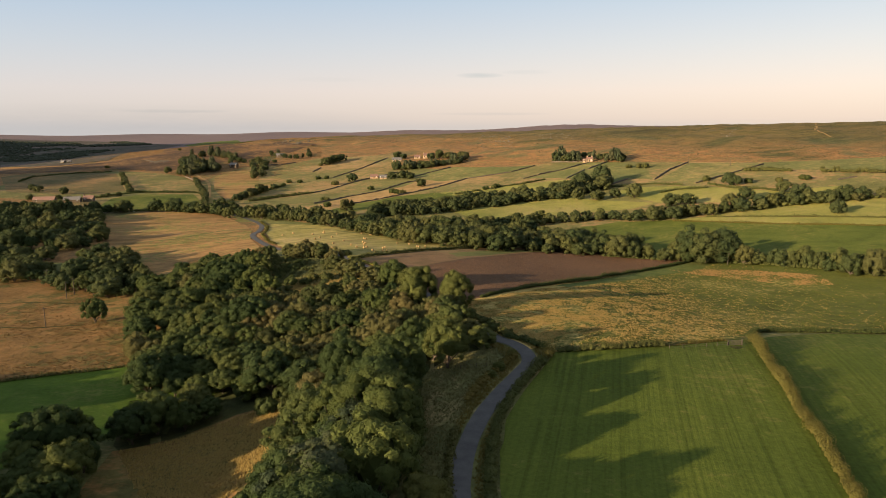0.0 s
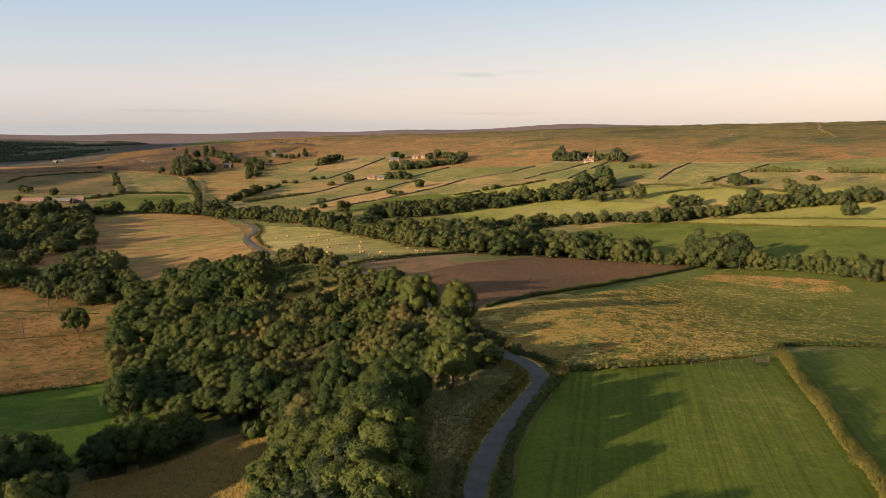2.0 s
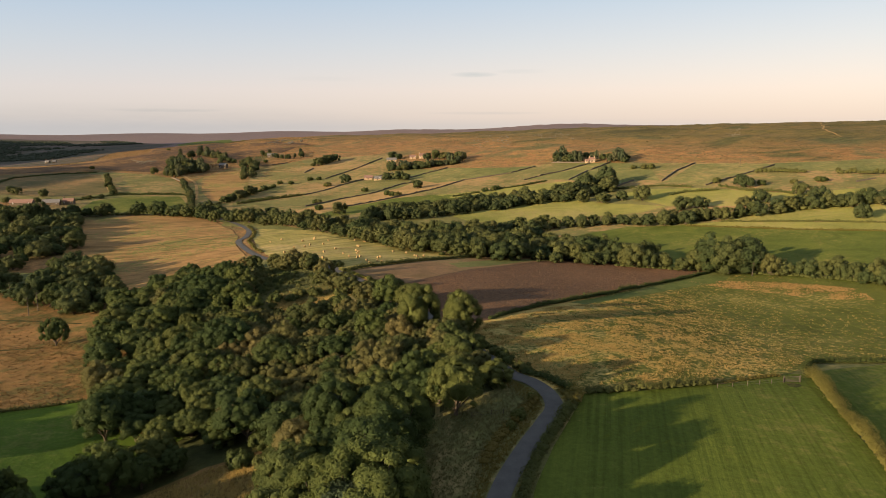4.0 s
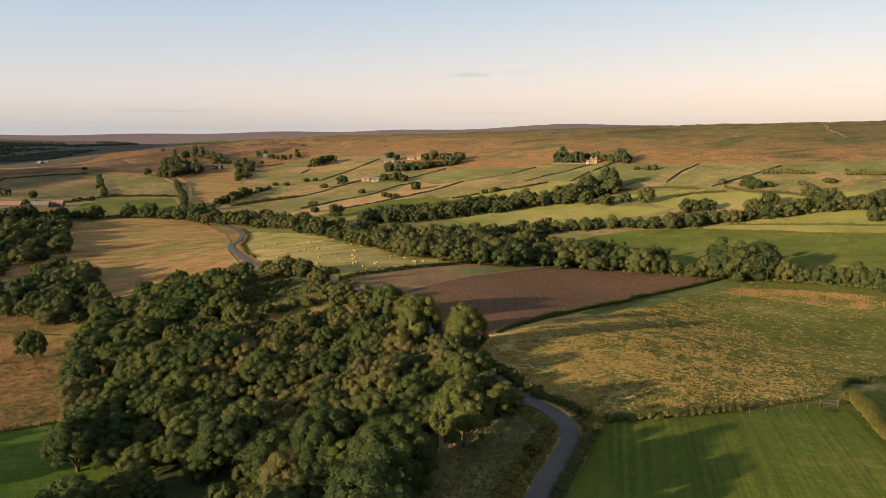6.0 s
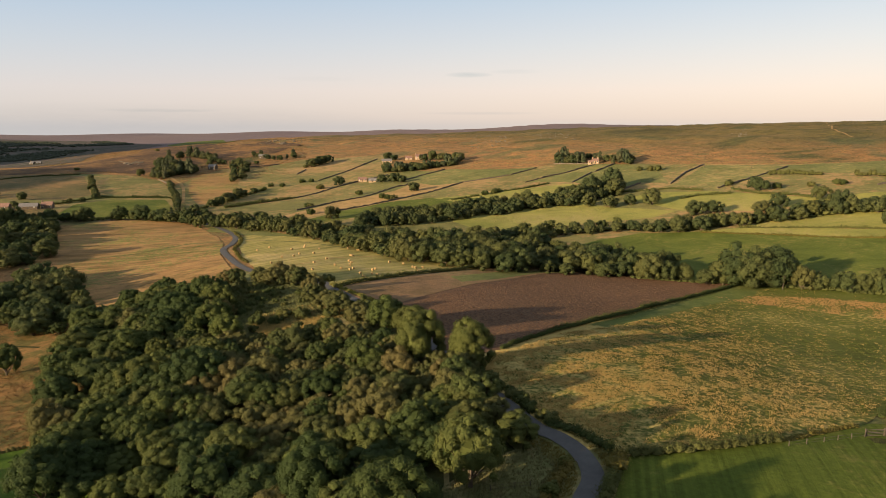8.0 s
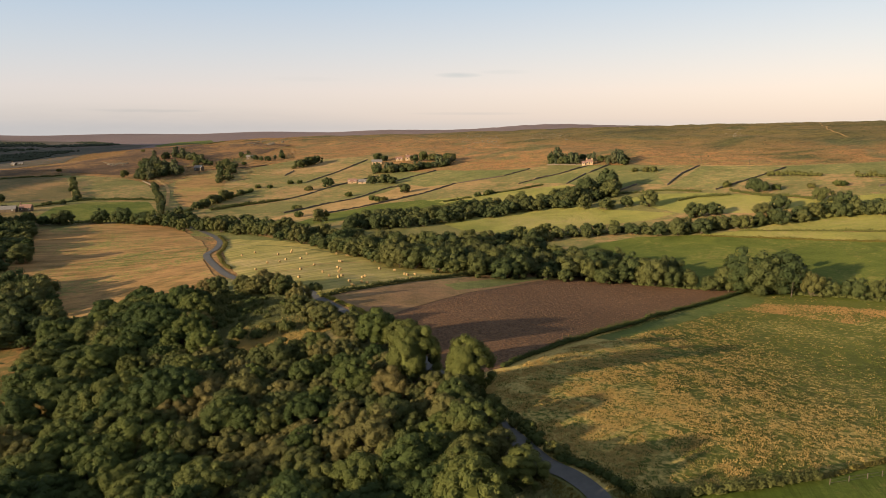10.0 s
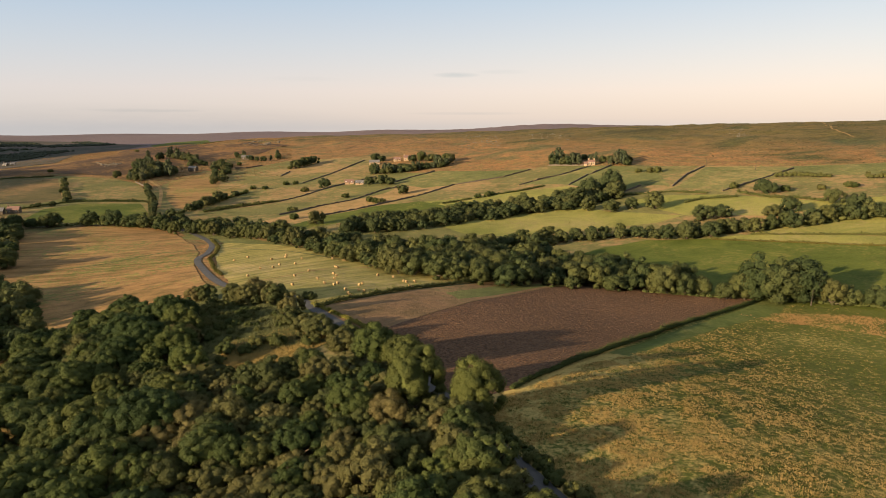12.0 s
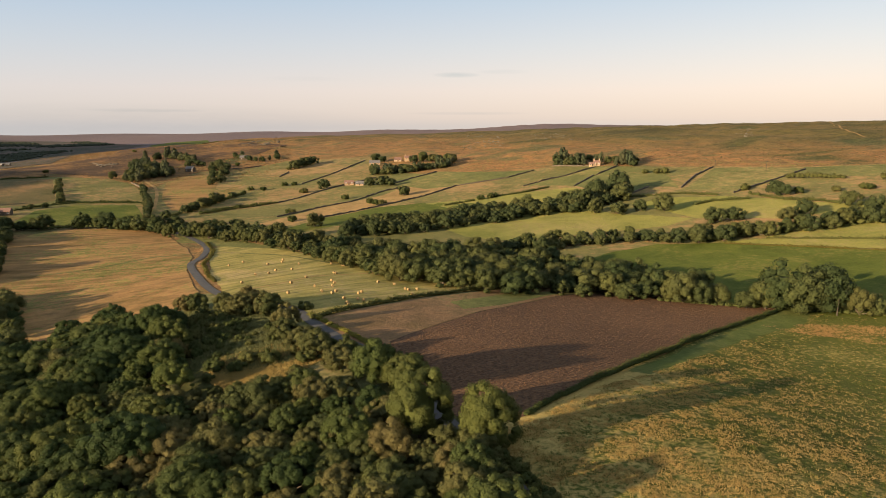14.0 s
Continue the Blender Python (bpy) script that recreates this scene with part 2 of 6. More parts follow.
def plough_material():
    m, nt, b = material("ploughed_soil", 0.95, 0.1)
    co = node(nt, "ShaderNodeTexCoord").outputs["Object"]
    vec = turned(nt, 43.6, (1, 0.05, 1))
    wave = node(nt, "ShaderNodeTexWave", [(vec, 0)], Scale=0.28, Distortion=2.5, Detail=3.0)
    clod = node(nt, "ShaderNodeTexNoise", [(co, 0)], Scale=1.3, Detail=6.0, Roughness=0.75).outputs[0]
    big = node(nt, "ShaderNodeTexNoise", [(co, 0)], Scale=0.03, Detail=3.0).outputs[0]
    col = ramp(nt, clod, [(0.30, (0.028, 0.017, 0.010)), (0.50, (0.090, 0.050, 0.027)), (0.70, (0.170, 0.092, 0.049))])
    col = mixed(nt, 0.15, col, ramp(nt, wave.outputs[1], [(0.2, (0.5, 0.5, 0.5)), (0.7, (1, 1, 1))]), "MULTIPLY")
    col = mixed(nt, 0.5, col, ramp(nt, big, [(0.35, (0.75, 0.75, 0.75)), (0.65, (1.1, 1.1, 1.1))]), "MULTIPLY")
    bp = node(nt, "ShaderNodeBump", [(mixed(nt, 0.85, wave.outputs[1], clod), "Height")], Strength=1.0, Distance=0.5)
    nt.links.new(col, b.inputs["Base Color"])
    nt.links.new(bp.outputs[0], b.inputs["Normal"])
    return m


M_soil = plough_material()


def asphalt_material():
    m, nt, b = material("worn_asphalt", 0.95, 0.08)
    co = node(nt, "ShaderNodeTexCoord").outputs["Object"]
    a = node(nt, "ShaderNodeTexNoise", [(co, 0)], Scale=0.35, Detail=5.0, Roughness=0.7).outputs[0]
    g = node(nt, "ShaderNodeTexNoise", [(co, 0)], Scale=9.0, Detail=2.0).outputs[0]
    col = ramp(nt, a, [(0.3, (0.052, 0.050, 0.050)), (0.7, (0.080, 0.077, 0.074))])
    col = mixed(nt, 0.5, col, ramp(nt, g, [(0.3, (0.7, 0.7, 0.7)), (0.7, (1.1, 1.1, 1.1))]), "MULTIPLY")
    bp = node(nt, "ShaderNodeBump", [(g, "Height")], Strength=0.2, Distance=0.02)
    nt.links.new(col, b.inputs["Base Color"])
    nt.links.new(bp.outputs[0], b.inputs["Normal"])
    return m


M_asphalt = asphalt_material()


def leaf_material(name, dark, light, through_light=0.25):
    """Foliage: colour by tree and by leaf clump, with some light through the leaves."""
    m, nt, b = material(name, 0.75, 0.12)
    info = nt.nodes.new("ShaderNodeObjectInfo")
    geo = nt.nodes.new("ShaderNodeNewGeometry")
    mid = tuple(0.5 * (p + q) for p, q in zip(dark, light))
    blue = (dark[0] * 0.98, dark[1], dark[2] * 1.05)
    brown = (light[0] * 1.04, light[1] * 0.95, light[2])
    tree_col = ramp(nt, info.outputs["Random"], [(0.0, blue), (0.25, dark), (0.5, mid), (0.8, light), (1.0, brown)])
    leaf_col = ramp(nt, geo.outputs["Random Per Island"], [(0.0, (0.88, 0.90, 0.86)), (0.6, (1.0, 1.0, 1.0)), (1.0, (1.14, 1.10, 1.04))])
    col = mixed(nt, 1.0, tree_col, leaf_col, "MULTIPLY")
    nt.links.new(col, b.inputs["Base Color"])
    tr = node(nt, "ShaderNodeBsdfTranslucent", [(col, 0)])
    mx = node(nt, "ShaderNodeMixShader", [(b.outputs[0], 1), (tr.outputs[0], 2)], Fac=through_light)
    nt.links.new(mx.outputs[0], nt.nodes["Material Output"].inputs[0])
    return m


M_leaf = leaf_material("oak_leaves", (0.038, 0.056, 0.017), (0.074, 0.090, 0.024), 0.4)
M_leaf_hazel = leaf_material("hazel_leaves", (0.042, 0.060, 0.019), (0.076, 0.090, 0.026), 0.4)
M_leaf_olive = leaf_material("willow_leaves", (0.064, 0.074, 0.025), (0.116, 0.105, 0.039), 0.4)
M_leaf_pine = leaf_material("scots_pine_needles", (0.036, 0.050, 0.024), (0.058, 0.068, 0.032), 0.3)
M_leaf_bright = leaf_material("ash_leaves", (0.086, 0.096, 0.026), (0.104, 0.110, 0.030), 0.4)
M_leaf_mid = leaf_material("alder_leaves", (0.040, 0.054, 0.019), (0.070, 0.078, 0.026), 0.35)
M_leaf_far = leaf_material("maple_leaves", (0.044, 0.056, 0.021), (0.074, 0.080, 0.028), 0.35)
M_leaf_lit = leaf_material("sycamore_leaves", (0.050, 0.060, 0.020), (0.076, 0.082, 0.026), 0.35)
# needles of the far copses, lightened to stand for haze
M_conifer = leaf_material("pine_needles", (0.050, 0.062, 0.032), (0.074, 0.082, 0.040), 0.3)
# leaf green darkened for woods lying in shade
M_far_wood = leaf_material("far_leaves_shaded", (0.022, 0.028, 0.017), (0.034, 0.040, 0.024), 0.2)
M_verge = leaf_material("verge_grass", (0.096, 0.086, 0.022), (0.128, 0.106, 0.027), 0.4)
# brighter copy of the verge grass, its yellow standing for sunlight
M_verge_sunlit = leaf_material("sunlit_verge_grass", (0.150, 0.145, 0.030), (0.195, 0.172, 0.036), 0.4)
M_hedge = leaf_material("hedge_leaves", (0.054, 0.068, 0.020), (0.092, 0.096, 0.030), 0.4)
M_tuft = leaf_material("dry_grass_blades", (0.262, 0.192, 0.066), (0.305, 0.218, 0.075), 0.4)
M_tuft_grey = leaf_material("bank_grass_blades", (0.105, 0.114, 0.046), (0.130, 0.130, 0.054), 0.4)
M_tuft_green = leaf_material("green_grass_blades", (0.068, 0.080, 0.016), (0.088, 0.096, 0.020), 0.4)
M_tuft_rust = leaf_material("rusty_bracken", (0.24, 0.145, 0.058), (0.27, 0.175, 0.07), 0.4)
M_heather_stems = leaf_material("heather_stems", (0.050, 0.048, 0.020), (0.100, 0.084, 0.032), 0.2)
M_bracken_stems = leaf_material("bracken_fronds", (0.150, 0.090, 0.038), (0.185, 0.108, 0.044), 0.3)
M_rush_stems = leaf_material("rush_stems", (0.105, 0.108, 0.036), (0.150, 0.135, 0.046), 0.3)
M_tuft_brown = leaf_material("dead_bracken", (0.11, 0.066, 0.026), (0.11, 0.066, 0.026), 0.3)


def plain(name, c1, c2, scale, rough=0.9, bump=0.4):
    m, nt, b = material(name, rough, 0.2)
    co = node(nt, "ShaderNodeTexCoord").outputs["Object"]
    n1 = node(nt, "ShaderNodeTexNoise", [(co, 0)], Scale=scale, Detail=6.0, Roughness=0.7).outputs[0]
    nt.links.new(ramp(nt, n1, [(0.3, c1), (0.7, c2)]), b.inputs["Base Color"])
    bp = node(nt, "ShaderNodeBump", [(n1, "Height")], Strength=bump, Distance=0.1)
    nt.links.new(bp.outputs[0], b.inputs["Normal"])
    return m


M_bark = plain("bark", (0.045, 0.034, 0.025), (0.11, 0.085, 0.06), 1.5)
M_stone = plain("drystone", (0.040, 0.034, 0.026), (0.120, 0.096, 0.070), 1.2)
M_house = plain("sandstone", (0.24, 0.165, 0.10), (0.36, 0.25, 0.155), 0.8)
M_roof = plain("pantile_roof", (0.125, 0.072, 0.055), (0.20, 0.115, 0.085), 1.0)
M_barn = plain("dark_sandstone", (0.060, 0.046, 0.032), (0.115, 0.085, 0.058), 0.8)
M_slate = plain("slate_roof", (0.08, 0.075, 0.072), (0.15, 0.135, 0.125), 1.0, 0.7)
M_bale = plain("hay_bale", (0.185, 0.125, 0.052), (0.285, 0.195, 0.088), 4.0)
M_rock = plain("gritstone", (0.085, 0.074, 0.058), (0.17, 0.147, 0.114), 0.8)
M_wood = plain("weathered_wood", (0.040, 0.032, 0.024), (0.085, 0.070, 0.052), 3.0)
M_glass_dark = plain("window_pane", (0.015, 0.017, 0.02), (0.03, 0.033, 0.04), 0.5, 0.12, 0.0)
M_white = plain("white_paint", (0.60, 0.58, 0.54), (0.78, 0.76, 0.72), 2.0, 0.6)

# ---- landform ----
# Heights of the dale by bearing (degrees right of the first heading) and by rings of growing radius.
BEARINGS = {
    -36: [8.1, 5.5, 2.2, -2.5, -6.8, -10.4, -9.0, -3.1, 0.3, -11.1, -29.0, -10.1, 4.8, 16.0],
    -24: [8.1, 6.1, 2.1, -4.4, -9.5, -7.1, -8.6, -5.3, 7.6, 17.4, -1.4, 1.5, 10.7, 12.6],
    -12: [8.1, 6.8, 4.4, 0.5, -3.3, 4.5, -3.3, -3.0, 15.3, 38.4, 28.3, 14.7, 22.4, 26.0],
    0: [8.1, 7.4, 7.7, 7.3, 7.3, 5.0, -0.8, 7.3, 31.4, 47.0, 39.0, 27.1, 44.3, 32.0],
    12: [8.1, 8.0, 8.5, 8.3, 9.3, 0.9, 0.5, 20.0, 48.9, 57.0, 47.9, 42.7, 60.3, 55.0],
    24: [8.1, 8.5, 8.7, 8.6, 7.6, -1.3, 6.3, 30.0, 57.2, 64.1, 58.0, 56.4, 56.9, 61.5],
    36: [8.1, 8.9, 8.4, 7.9, 7.8, 2.7, 12.7, 35.2, 59.2, 68.4, 67.3, 64.7, 53.4, 51.1],
}
LAND = np.array(list(BEARINGS.values()))


def spline(t):
    return np.stack([-.5 * t + t * t - .5 * t**3, 1 - 2.5 * t * t + 1.5 * t**3, .5 * t + 2 * t * t - 1.5 * t**3, -.5 * t * t + .5 * t**3], -1)


def land(x, y):
    """The height of the ground, for numbers or arrays."""
    x, y = np.asarray(x, float), np.asarray(y, float)
    az, r = np.degrees(np.arctan2(x, y)), np.hypot(x, y)
    wide = np.abs(az)
    az = np.where(wide > 48, np.sign(az) * 48 * (180 - wide) / 132, az)
    a, u = np.clip((az + 36) / 12, 0, 5.999), np.clip(2 * np.log2(1 + r / 60), 0, 12.999)
    ia, iu = np.floor(a).astype(int), np.floor(u).astype(int)
    wa, wu, z = spline(a - ia), spline(u - iu), 0
    for i in range(4):
        for j in range(4):
            z = z + wa[..., i] * wu[..., j] * LAND[np.clip(ia + i - 1, 0, 6), np.clip(iu + j - 1, 0, 13)]
    # an unseen high moor added on the left to keep the far side valley in shade
    # and an unseen nearer spur added to shade the farm at its foot; last a rounded hill far off
    z = z + 178 * np.exp(-(((x + 1100) / 270) ** 2 + ((y - 430) / 400) ** 2)) + 18 * np.exp(-(((x - 900) / 380) ** 2 + ((y - 4150) / 400) ** 2))
    # gullies and hummocks of the moor slope
    rough = np.clip((np.hypot(x, y) - 640) / 160, 0, 1) * np.clip((z - 22) / 14, 0, 1)
    z = z + rough * (1.8 * np.sin(x / 21 + 1.7 * np.sin(y / 43)) * np.sin(y / 33 + np.sin(x / 57)) + 0.8 * np.sin(x / 7.3 + 2 * np.sin(y / 13)) * np.sin(y / 9.1 + 1.3 * np.sin(x / 17)))
    z = z + 4 * np.sin((x + 1300) * 2 * math.pi / 850) * np.clip((np.hypot(x, y) - 3000) / 800, 0, 1)
    return z + 420 * np.exp(-(((x + 2050) / 420) ** 2 + ((y - 1150) / 900) ** 2))


def mesh_of(name, verts, faces, mat, smooth=False):
    me = bpy.data.meshes.new(name)
    me.from_pydata([tuple(v) for v in verts], [], [tuple(int(i) for i in f) for f in faces])
    me.materials.append(mat)
    if smooth:
        me.shade_smooth()
    return me


def build_ground():
    angles = np.radians(np.concatenate([np.arange(-42, 42.01, 0.3), np.arange(48, 317, 6)]))
    radii = 6 * 1.0212 ** np.arange(0, 321)
    radii = np.append(radii[radii < 4900], 4960)
    a, r = np.meshgrid(angles, radii)
    x, y = np.sin(a) * r, np.cos(a) * r
    z = land(x, y)
    verts = np.stack([x, y, z], -1).reshape(-1, 3)
    n, k = len(angles), len(radii)
    faces = [(i * n + j, i * n + (j + 1) % n, (i + 1) * n + (j + 1) % n, (i + 1) * n + j) for i in range(k - 1) for j in range(n)]
    verts = np.vstack([verts, [0, 0, float(land(0.0, 0.01))]])
    faces += [(len(verts) - 1, (j + 1) % n, j) for j in range(n)]
    me = mesh_of("ground", verts, [f[::-1] for f in faces], M_moor, True)
    return tagged(new("ground", me), "brown heather moor and rough grass of an upland dale", "ground", kind="structure")


ground = build_ground()


def inside(px, py, poly):
    hit = np.zeros(len(px), bool)
    for (x0, y0), (x1, y1) in zip(poly, poly[1:] + poly[:1]):
        if y0 != y1:
            hit ^= ((y0 > py) != (y1 > py)) & (px < (x1 - x0) * (py - y0) / (y1 - y0) + x0)
    return hit


def wobbled(points, step, amount, closed):
    """The line through the points in short steps, a little uneven."""
    out, pts = [], points + points[:1] if closed else points
    for (x0, y0), (x1, y1) in zip(pts, pts[1:]):
        n = max(1, int(math.hypot(x1 - x0, y1 - y0) / step))
        for k in range(n):
            x, y = x0 + (x1 - x0) * k / n, y0 + (y1 - y0) * k / n
            w = noise.noise_vector((x * 0.07, y * 0.07, 3.1)) * amount if k else Vector((0, 0, 0))
            out.append((x + w.x, y + w.y))
    if not closed:
        out.append(pts[-1])
    return out


def smooth_line(points, per=8):
    """A curve through the points."""
    p = [Vector(q) for q in points]
    p = [2 * p[0] - p[1]] + p + [2 * p[-1] - p[-2]]
    out = []
    for i in range(1, len(p) - 2):
        for k in range(per):
            w = spline(np.array(k / per))
            q = sum((p[i - 1 + j] * float(w[j]) for j in range(4)), Vector((0, 0)))
            out.append((q.x, q.y))
    out.append(tuple(p[-2]))
    return out


def field(name, points, mat, label, lift=0.12, category="field", rise=None):
    """A piece of land laid over the ground sheet along its own boundary."""
    d = [math.hypot(*p) for p in points]
    step = max(1.5, min(d) / 55, math.sqrt(max(1, (max(d) - min(d)) * max(d))) / 60)
    edge = wobbled(points, step, min(1.2, step * 0.25), True)
    xs, ys = zip(*edge)
    gx, gy = np.meshgrid(np.arange(min(xs), max(xs), step), np.arange(min(ys), max(ys), step))
    gx, gy = gx.ravel() + 0.01, gy.ravel() + 0.013
    keep = inside(gx, gy, edge)
    pts = [Vector(p) for p in edge] + [Vector(p) for p in zip(gx[keep], gy[keep])]
    n = len(edge)
    vs, _, fs, *_ = geometry.delaunay_2d_cdt(pts, [(i, (i + 1) % n) for i in range(n)], [], 1, 0.01)
    v = np.array([tuple(q) for q in vs])
    z = land(v[:, 0], v[:, 1]) + lift + 0.06
    if rise:
        z = z + rise(v[:, 0], v[:, 1])
    me = mesh_of(name, np.column_stack([v, z]), fs, mat, True)
    return tagged(new(name, me), label, category, kind="structure")


def ribbon(name, points, widths, mat, label, lift, category, crown=0.0):
    """A road or strip along a curve."""
    line = smooth_line(points, 10)
    verts, faces = [], []
    across = (-1, -0.5, 0, 0.5, 1)
    for i, (x, y) in enumerate(line):
        x0, y0 = line[max(0, i - 1)]
        x1, y1 = line[min(len(line) - 1, i + 1)]
        d = math.hypot(x1 - x0, y1 - y0)
        nx, ny = (y1 - y0) / d, -(x1 - x0) / d
        half = np.interp(i, np.linspace(0, len(line) - 1, len(widths)), widths) / 2
        half *= 1 + 0.05 * noise.noise((x * 0.2, y * 0.2, 0))
        mid = float(land(x, y))
        for s in across:
            px, py = x + nx * half * s, y + ny * half * s
            verts.append((px, py, 0.5 * mid + 0.5 * float(land(px, py)) + lift + 0.06 + crown * (1 - s * s)))
    k = len(across)
    for i in range(len(line) - 1):
        for j in range(k - 1):
            faces.append((i * k + j, i * k + j + 1, (i + 1) * k + j + 1, (i + 1) * k + j))
    return tagged(new(name, mesh_of(name, verts, faces, mat, True)), label, category, kind="structure")

# ---- fields, road and strips ----
field("near_grass", [(-330, -60), (-420, 330), (-180, 350), (-60, 330), (60, 345), (150, 300), (330, 260), (330, -60), (200, -160), (-200, -160)], M_bank,
      "dull rough grass of the valley bottom", 0.02)
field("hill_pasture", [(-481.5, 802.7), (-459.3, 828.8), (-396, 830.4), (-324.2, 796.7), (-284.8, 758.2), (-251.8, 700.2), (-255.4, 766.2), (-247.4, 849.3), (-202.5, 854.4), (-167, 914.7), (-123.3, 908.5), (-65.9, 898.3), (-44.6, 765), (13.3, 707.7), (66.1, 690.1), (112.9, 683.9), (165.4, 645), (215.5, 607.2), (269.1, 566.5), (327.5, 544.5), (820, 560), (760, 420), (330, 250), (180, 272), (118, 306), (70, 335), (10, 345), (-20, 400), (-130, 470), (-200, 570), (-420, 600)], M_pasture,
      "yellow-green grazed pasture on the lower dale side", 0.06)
field("wood_floor", [(-80.5, 165.3), (-96, 194.6), (-117.4, 238.7), (-127.9, 271.8), (-120.5, 299.4), (-101.8, 308), (-75.9, 287.8), (-55.5, 246.5), (-36.3, 224.6), (-23.5, 220.3), (-12, 236.2), (0.5, 211.3), (5.8, 183.8), (7.7, 164.4), (8.7, 154.5), (11.6, 156.3), (2, 140.5), (-5.7, 132.2), (-6.9, 112.5), (-8, 94), (-8, 95), (-9, 76), (-13, 60), (-24, 47), (-37, 50), (-47, 60), (-58, 66), (-38.8, 106.3), (-71.7, 138.5), (-81.3, 162.8)], M_floor,
      "dark leafy undergrowth on the floor of the wood", 0.05)
field("lane_bank", [(-85, 312.3), (-74.9, 323), (-58.3, 310.1), (-38.8, 276), (-21.6, 249.9), (-10.2, 230.8), (-1.7, 203.3), (11.1, 164.7), (18.5, 164.1), (24.6, 148.7), (20.4, 137), (13.2, 124.6), (9.5, 111.6), (7.1, 89.2), (10, 95), (10, 60), (-6, 60), (0.5, 90.3), (1, 104.5), (4.9, 121.8), (11.5, 137.8), (8.7, 152.9), (-0.7, 186.7), (-7.7, 210.1), (-20.5, 236.1), (-38.6, 253.1), (-58.9, 265.8), (-77.6, 290.5)], M_bank,
      "dull tangled grass on the banks of the lane", 0.08)
field("stubble_field", [(-225.9, 419.3), (-247.2, 481.7), (-247.9, 519.5), (-236.9, 538.2), (-208.9, 539.3), (-181.3, 530.7), (-158.1, 502.8), (-133.7, 460), (-122, 431.4), (-113.3, 396.1), (-89.5, 339.8), (-84.9, 304.1), (-98.8, 282.6), (-118.5, 281), (-160.2, 325.1)], M_stubble,
      "orange-brown dry stubble field beside the lane", 0.14)
field("hay_field", [(-119.6, 452.9), (-117, 462.7), (-85.6, 445.8), (-58.1, 419.7), (-41.5, 394.1), (-22.1, 363.9), (-8.2, 352.4), (11.2, 343.3), (33.1, 341.7), (16.3, 327.9), (-6.1, 311.6), (-18.7, 299.7), (-31.4, 286.3), (-38.6, 277.7), (-49.6, 294.5), (-56.1, 300.4), (-73.2, 317.2), (-86.3, 352), (-101.1, 391.4)], M_hay,
      "pale mown hay meadow with lines of cut grass", 0.16)
field("stream_meadow", [(-151.1, 487.1), (-126.4, 471.4), (-93.4, 442.3), (-52.7, 388.4), (-40, 377.1), (-72.3, 435.9), (-123.6, 494.9), (-151.2, 511.5)], M_pasture_green, "shaded green strip beside the stream trees", 0.12)
field("straw_margin", [(-37.9, 277), (-29.8, 287), (-16.9, 299), (-2.4, 312.1), (20.4, 328.9), (38.6, 338.6), (59.2, 335.1), (65.1, 333.8), (44.7, 326.8), (12.9, 293.1), (-4.8, 270.1), (-15, 256.3), (-13, 238.1), (-21.6, 249.9), (-30.3, 264.7)], M_margin,
      "light brown harrowed margin of the ploughed field", 0.14)
field("green_margin", [(2, 303), (22, 321), (44, 332.5), (60, 333), (40, 325), (16, 300), (6, 293)], M_pasture_green, "faded green strip along the harrowed margin", 0.17)
field("ploughed_field", [(-15, 256.3), (-4.8, 269.5), (12.8, 292.3), (44.5, 325.8), (63.8, 332.7), (78.8, 330.4), (93.4, 320.1), (105.9, 312.6), (116.7, 310.7), (94.8, 293.5), (76.8, 278.6), (59.5, 261.3), (38.9, 237.9), (22.9, 218.9), (11.8, 206.2), (4.2, 201.8), (-1.4, 209.4), (-7.8, 227)], M_soil,
      "freshly ploughed red-brown field with rough clods", 0.18)
field("rough_pasture", [(14.3, 214.9), (26.9, 233.1), (48.2, 263.2), (71.7, 286.5), (97.1, 305.8), (116.6, 309.7), (137.5, 298.2), (156.8, 278.3), (171.5, 258.1), (186.7, 245.4), (139.4, 178.8), (118.5, 175.6), (100.7, 175.7), (82.8, 173.2), (71, 162.7), (53, 154.9), (38.5, 150.6), (25.9, 149), (22.5, 152.3), (18.6, 150.3), (16.3, 155.8), (13.7, 159.3), (11.1, 165.6), (7, 178), (3, 190), (0, 203), (4.3, 202.7), (11.8, 206.2)], M_rough,
      "tussocky rough pasture with straw-coloured grass", 0.12)
field("headland", [(40.5, 238), (62.5, 262), (79, 277.5), (96, 291.5), (117, 308.5), (121, 303), (112, 291), (99, 284), (84, 274), (66, 257.5), (45, 236)], M_bank_green,
      "smooth green headland beside the hedge", 0.15)
field("mown_field", [(25.2, 148.7), (38.4, 150.2), (56, 155.9), (73, 164), (76.9, 164.1), (68.4, 131.6), (63.1, 108.7), (58, 89.3), (82, 55), (90, -90), (4, -90), (8, 20), (12, 60), (8.3, 89.1), (9.2, 103.2), (11.3, 114.9), (16.4, 128.5), (22.1, 140.8)], M_green,
      "smooth bright green grass field with tractor lines", 0.12)
field("green_field", [(79.3, 166.1), (99.8, 174.1), (117.5, 174.1), (141.4, 175.4), (190, 60), (190, -90), (95, -90), (90, 40), (59.2, 89.4), (64.6, 109.6), (69.8, 131.6)], M_green,
      "deep green grass field beyond a diagonal hedge", 0.12)
field("moor_edge_field", [(-264.3, 338.5), (-216.1, 325.6), (-194.1, 321), (-166.8, 305.3), (-128, 293.3), (-90.9, 213.5), (-91.6, 192.2), (-107.5, 186.3), (-120.7, 176.6), (-137.2, 167.9)], M_bracken,
      "rust-brown rough grazing with bracken", 0.1)
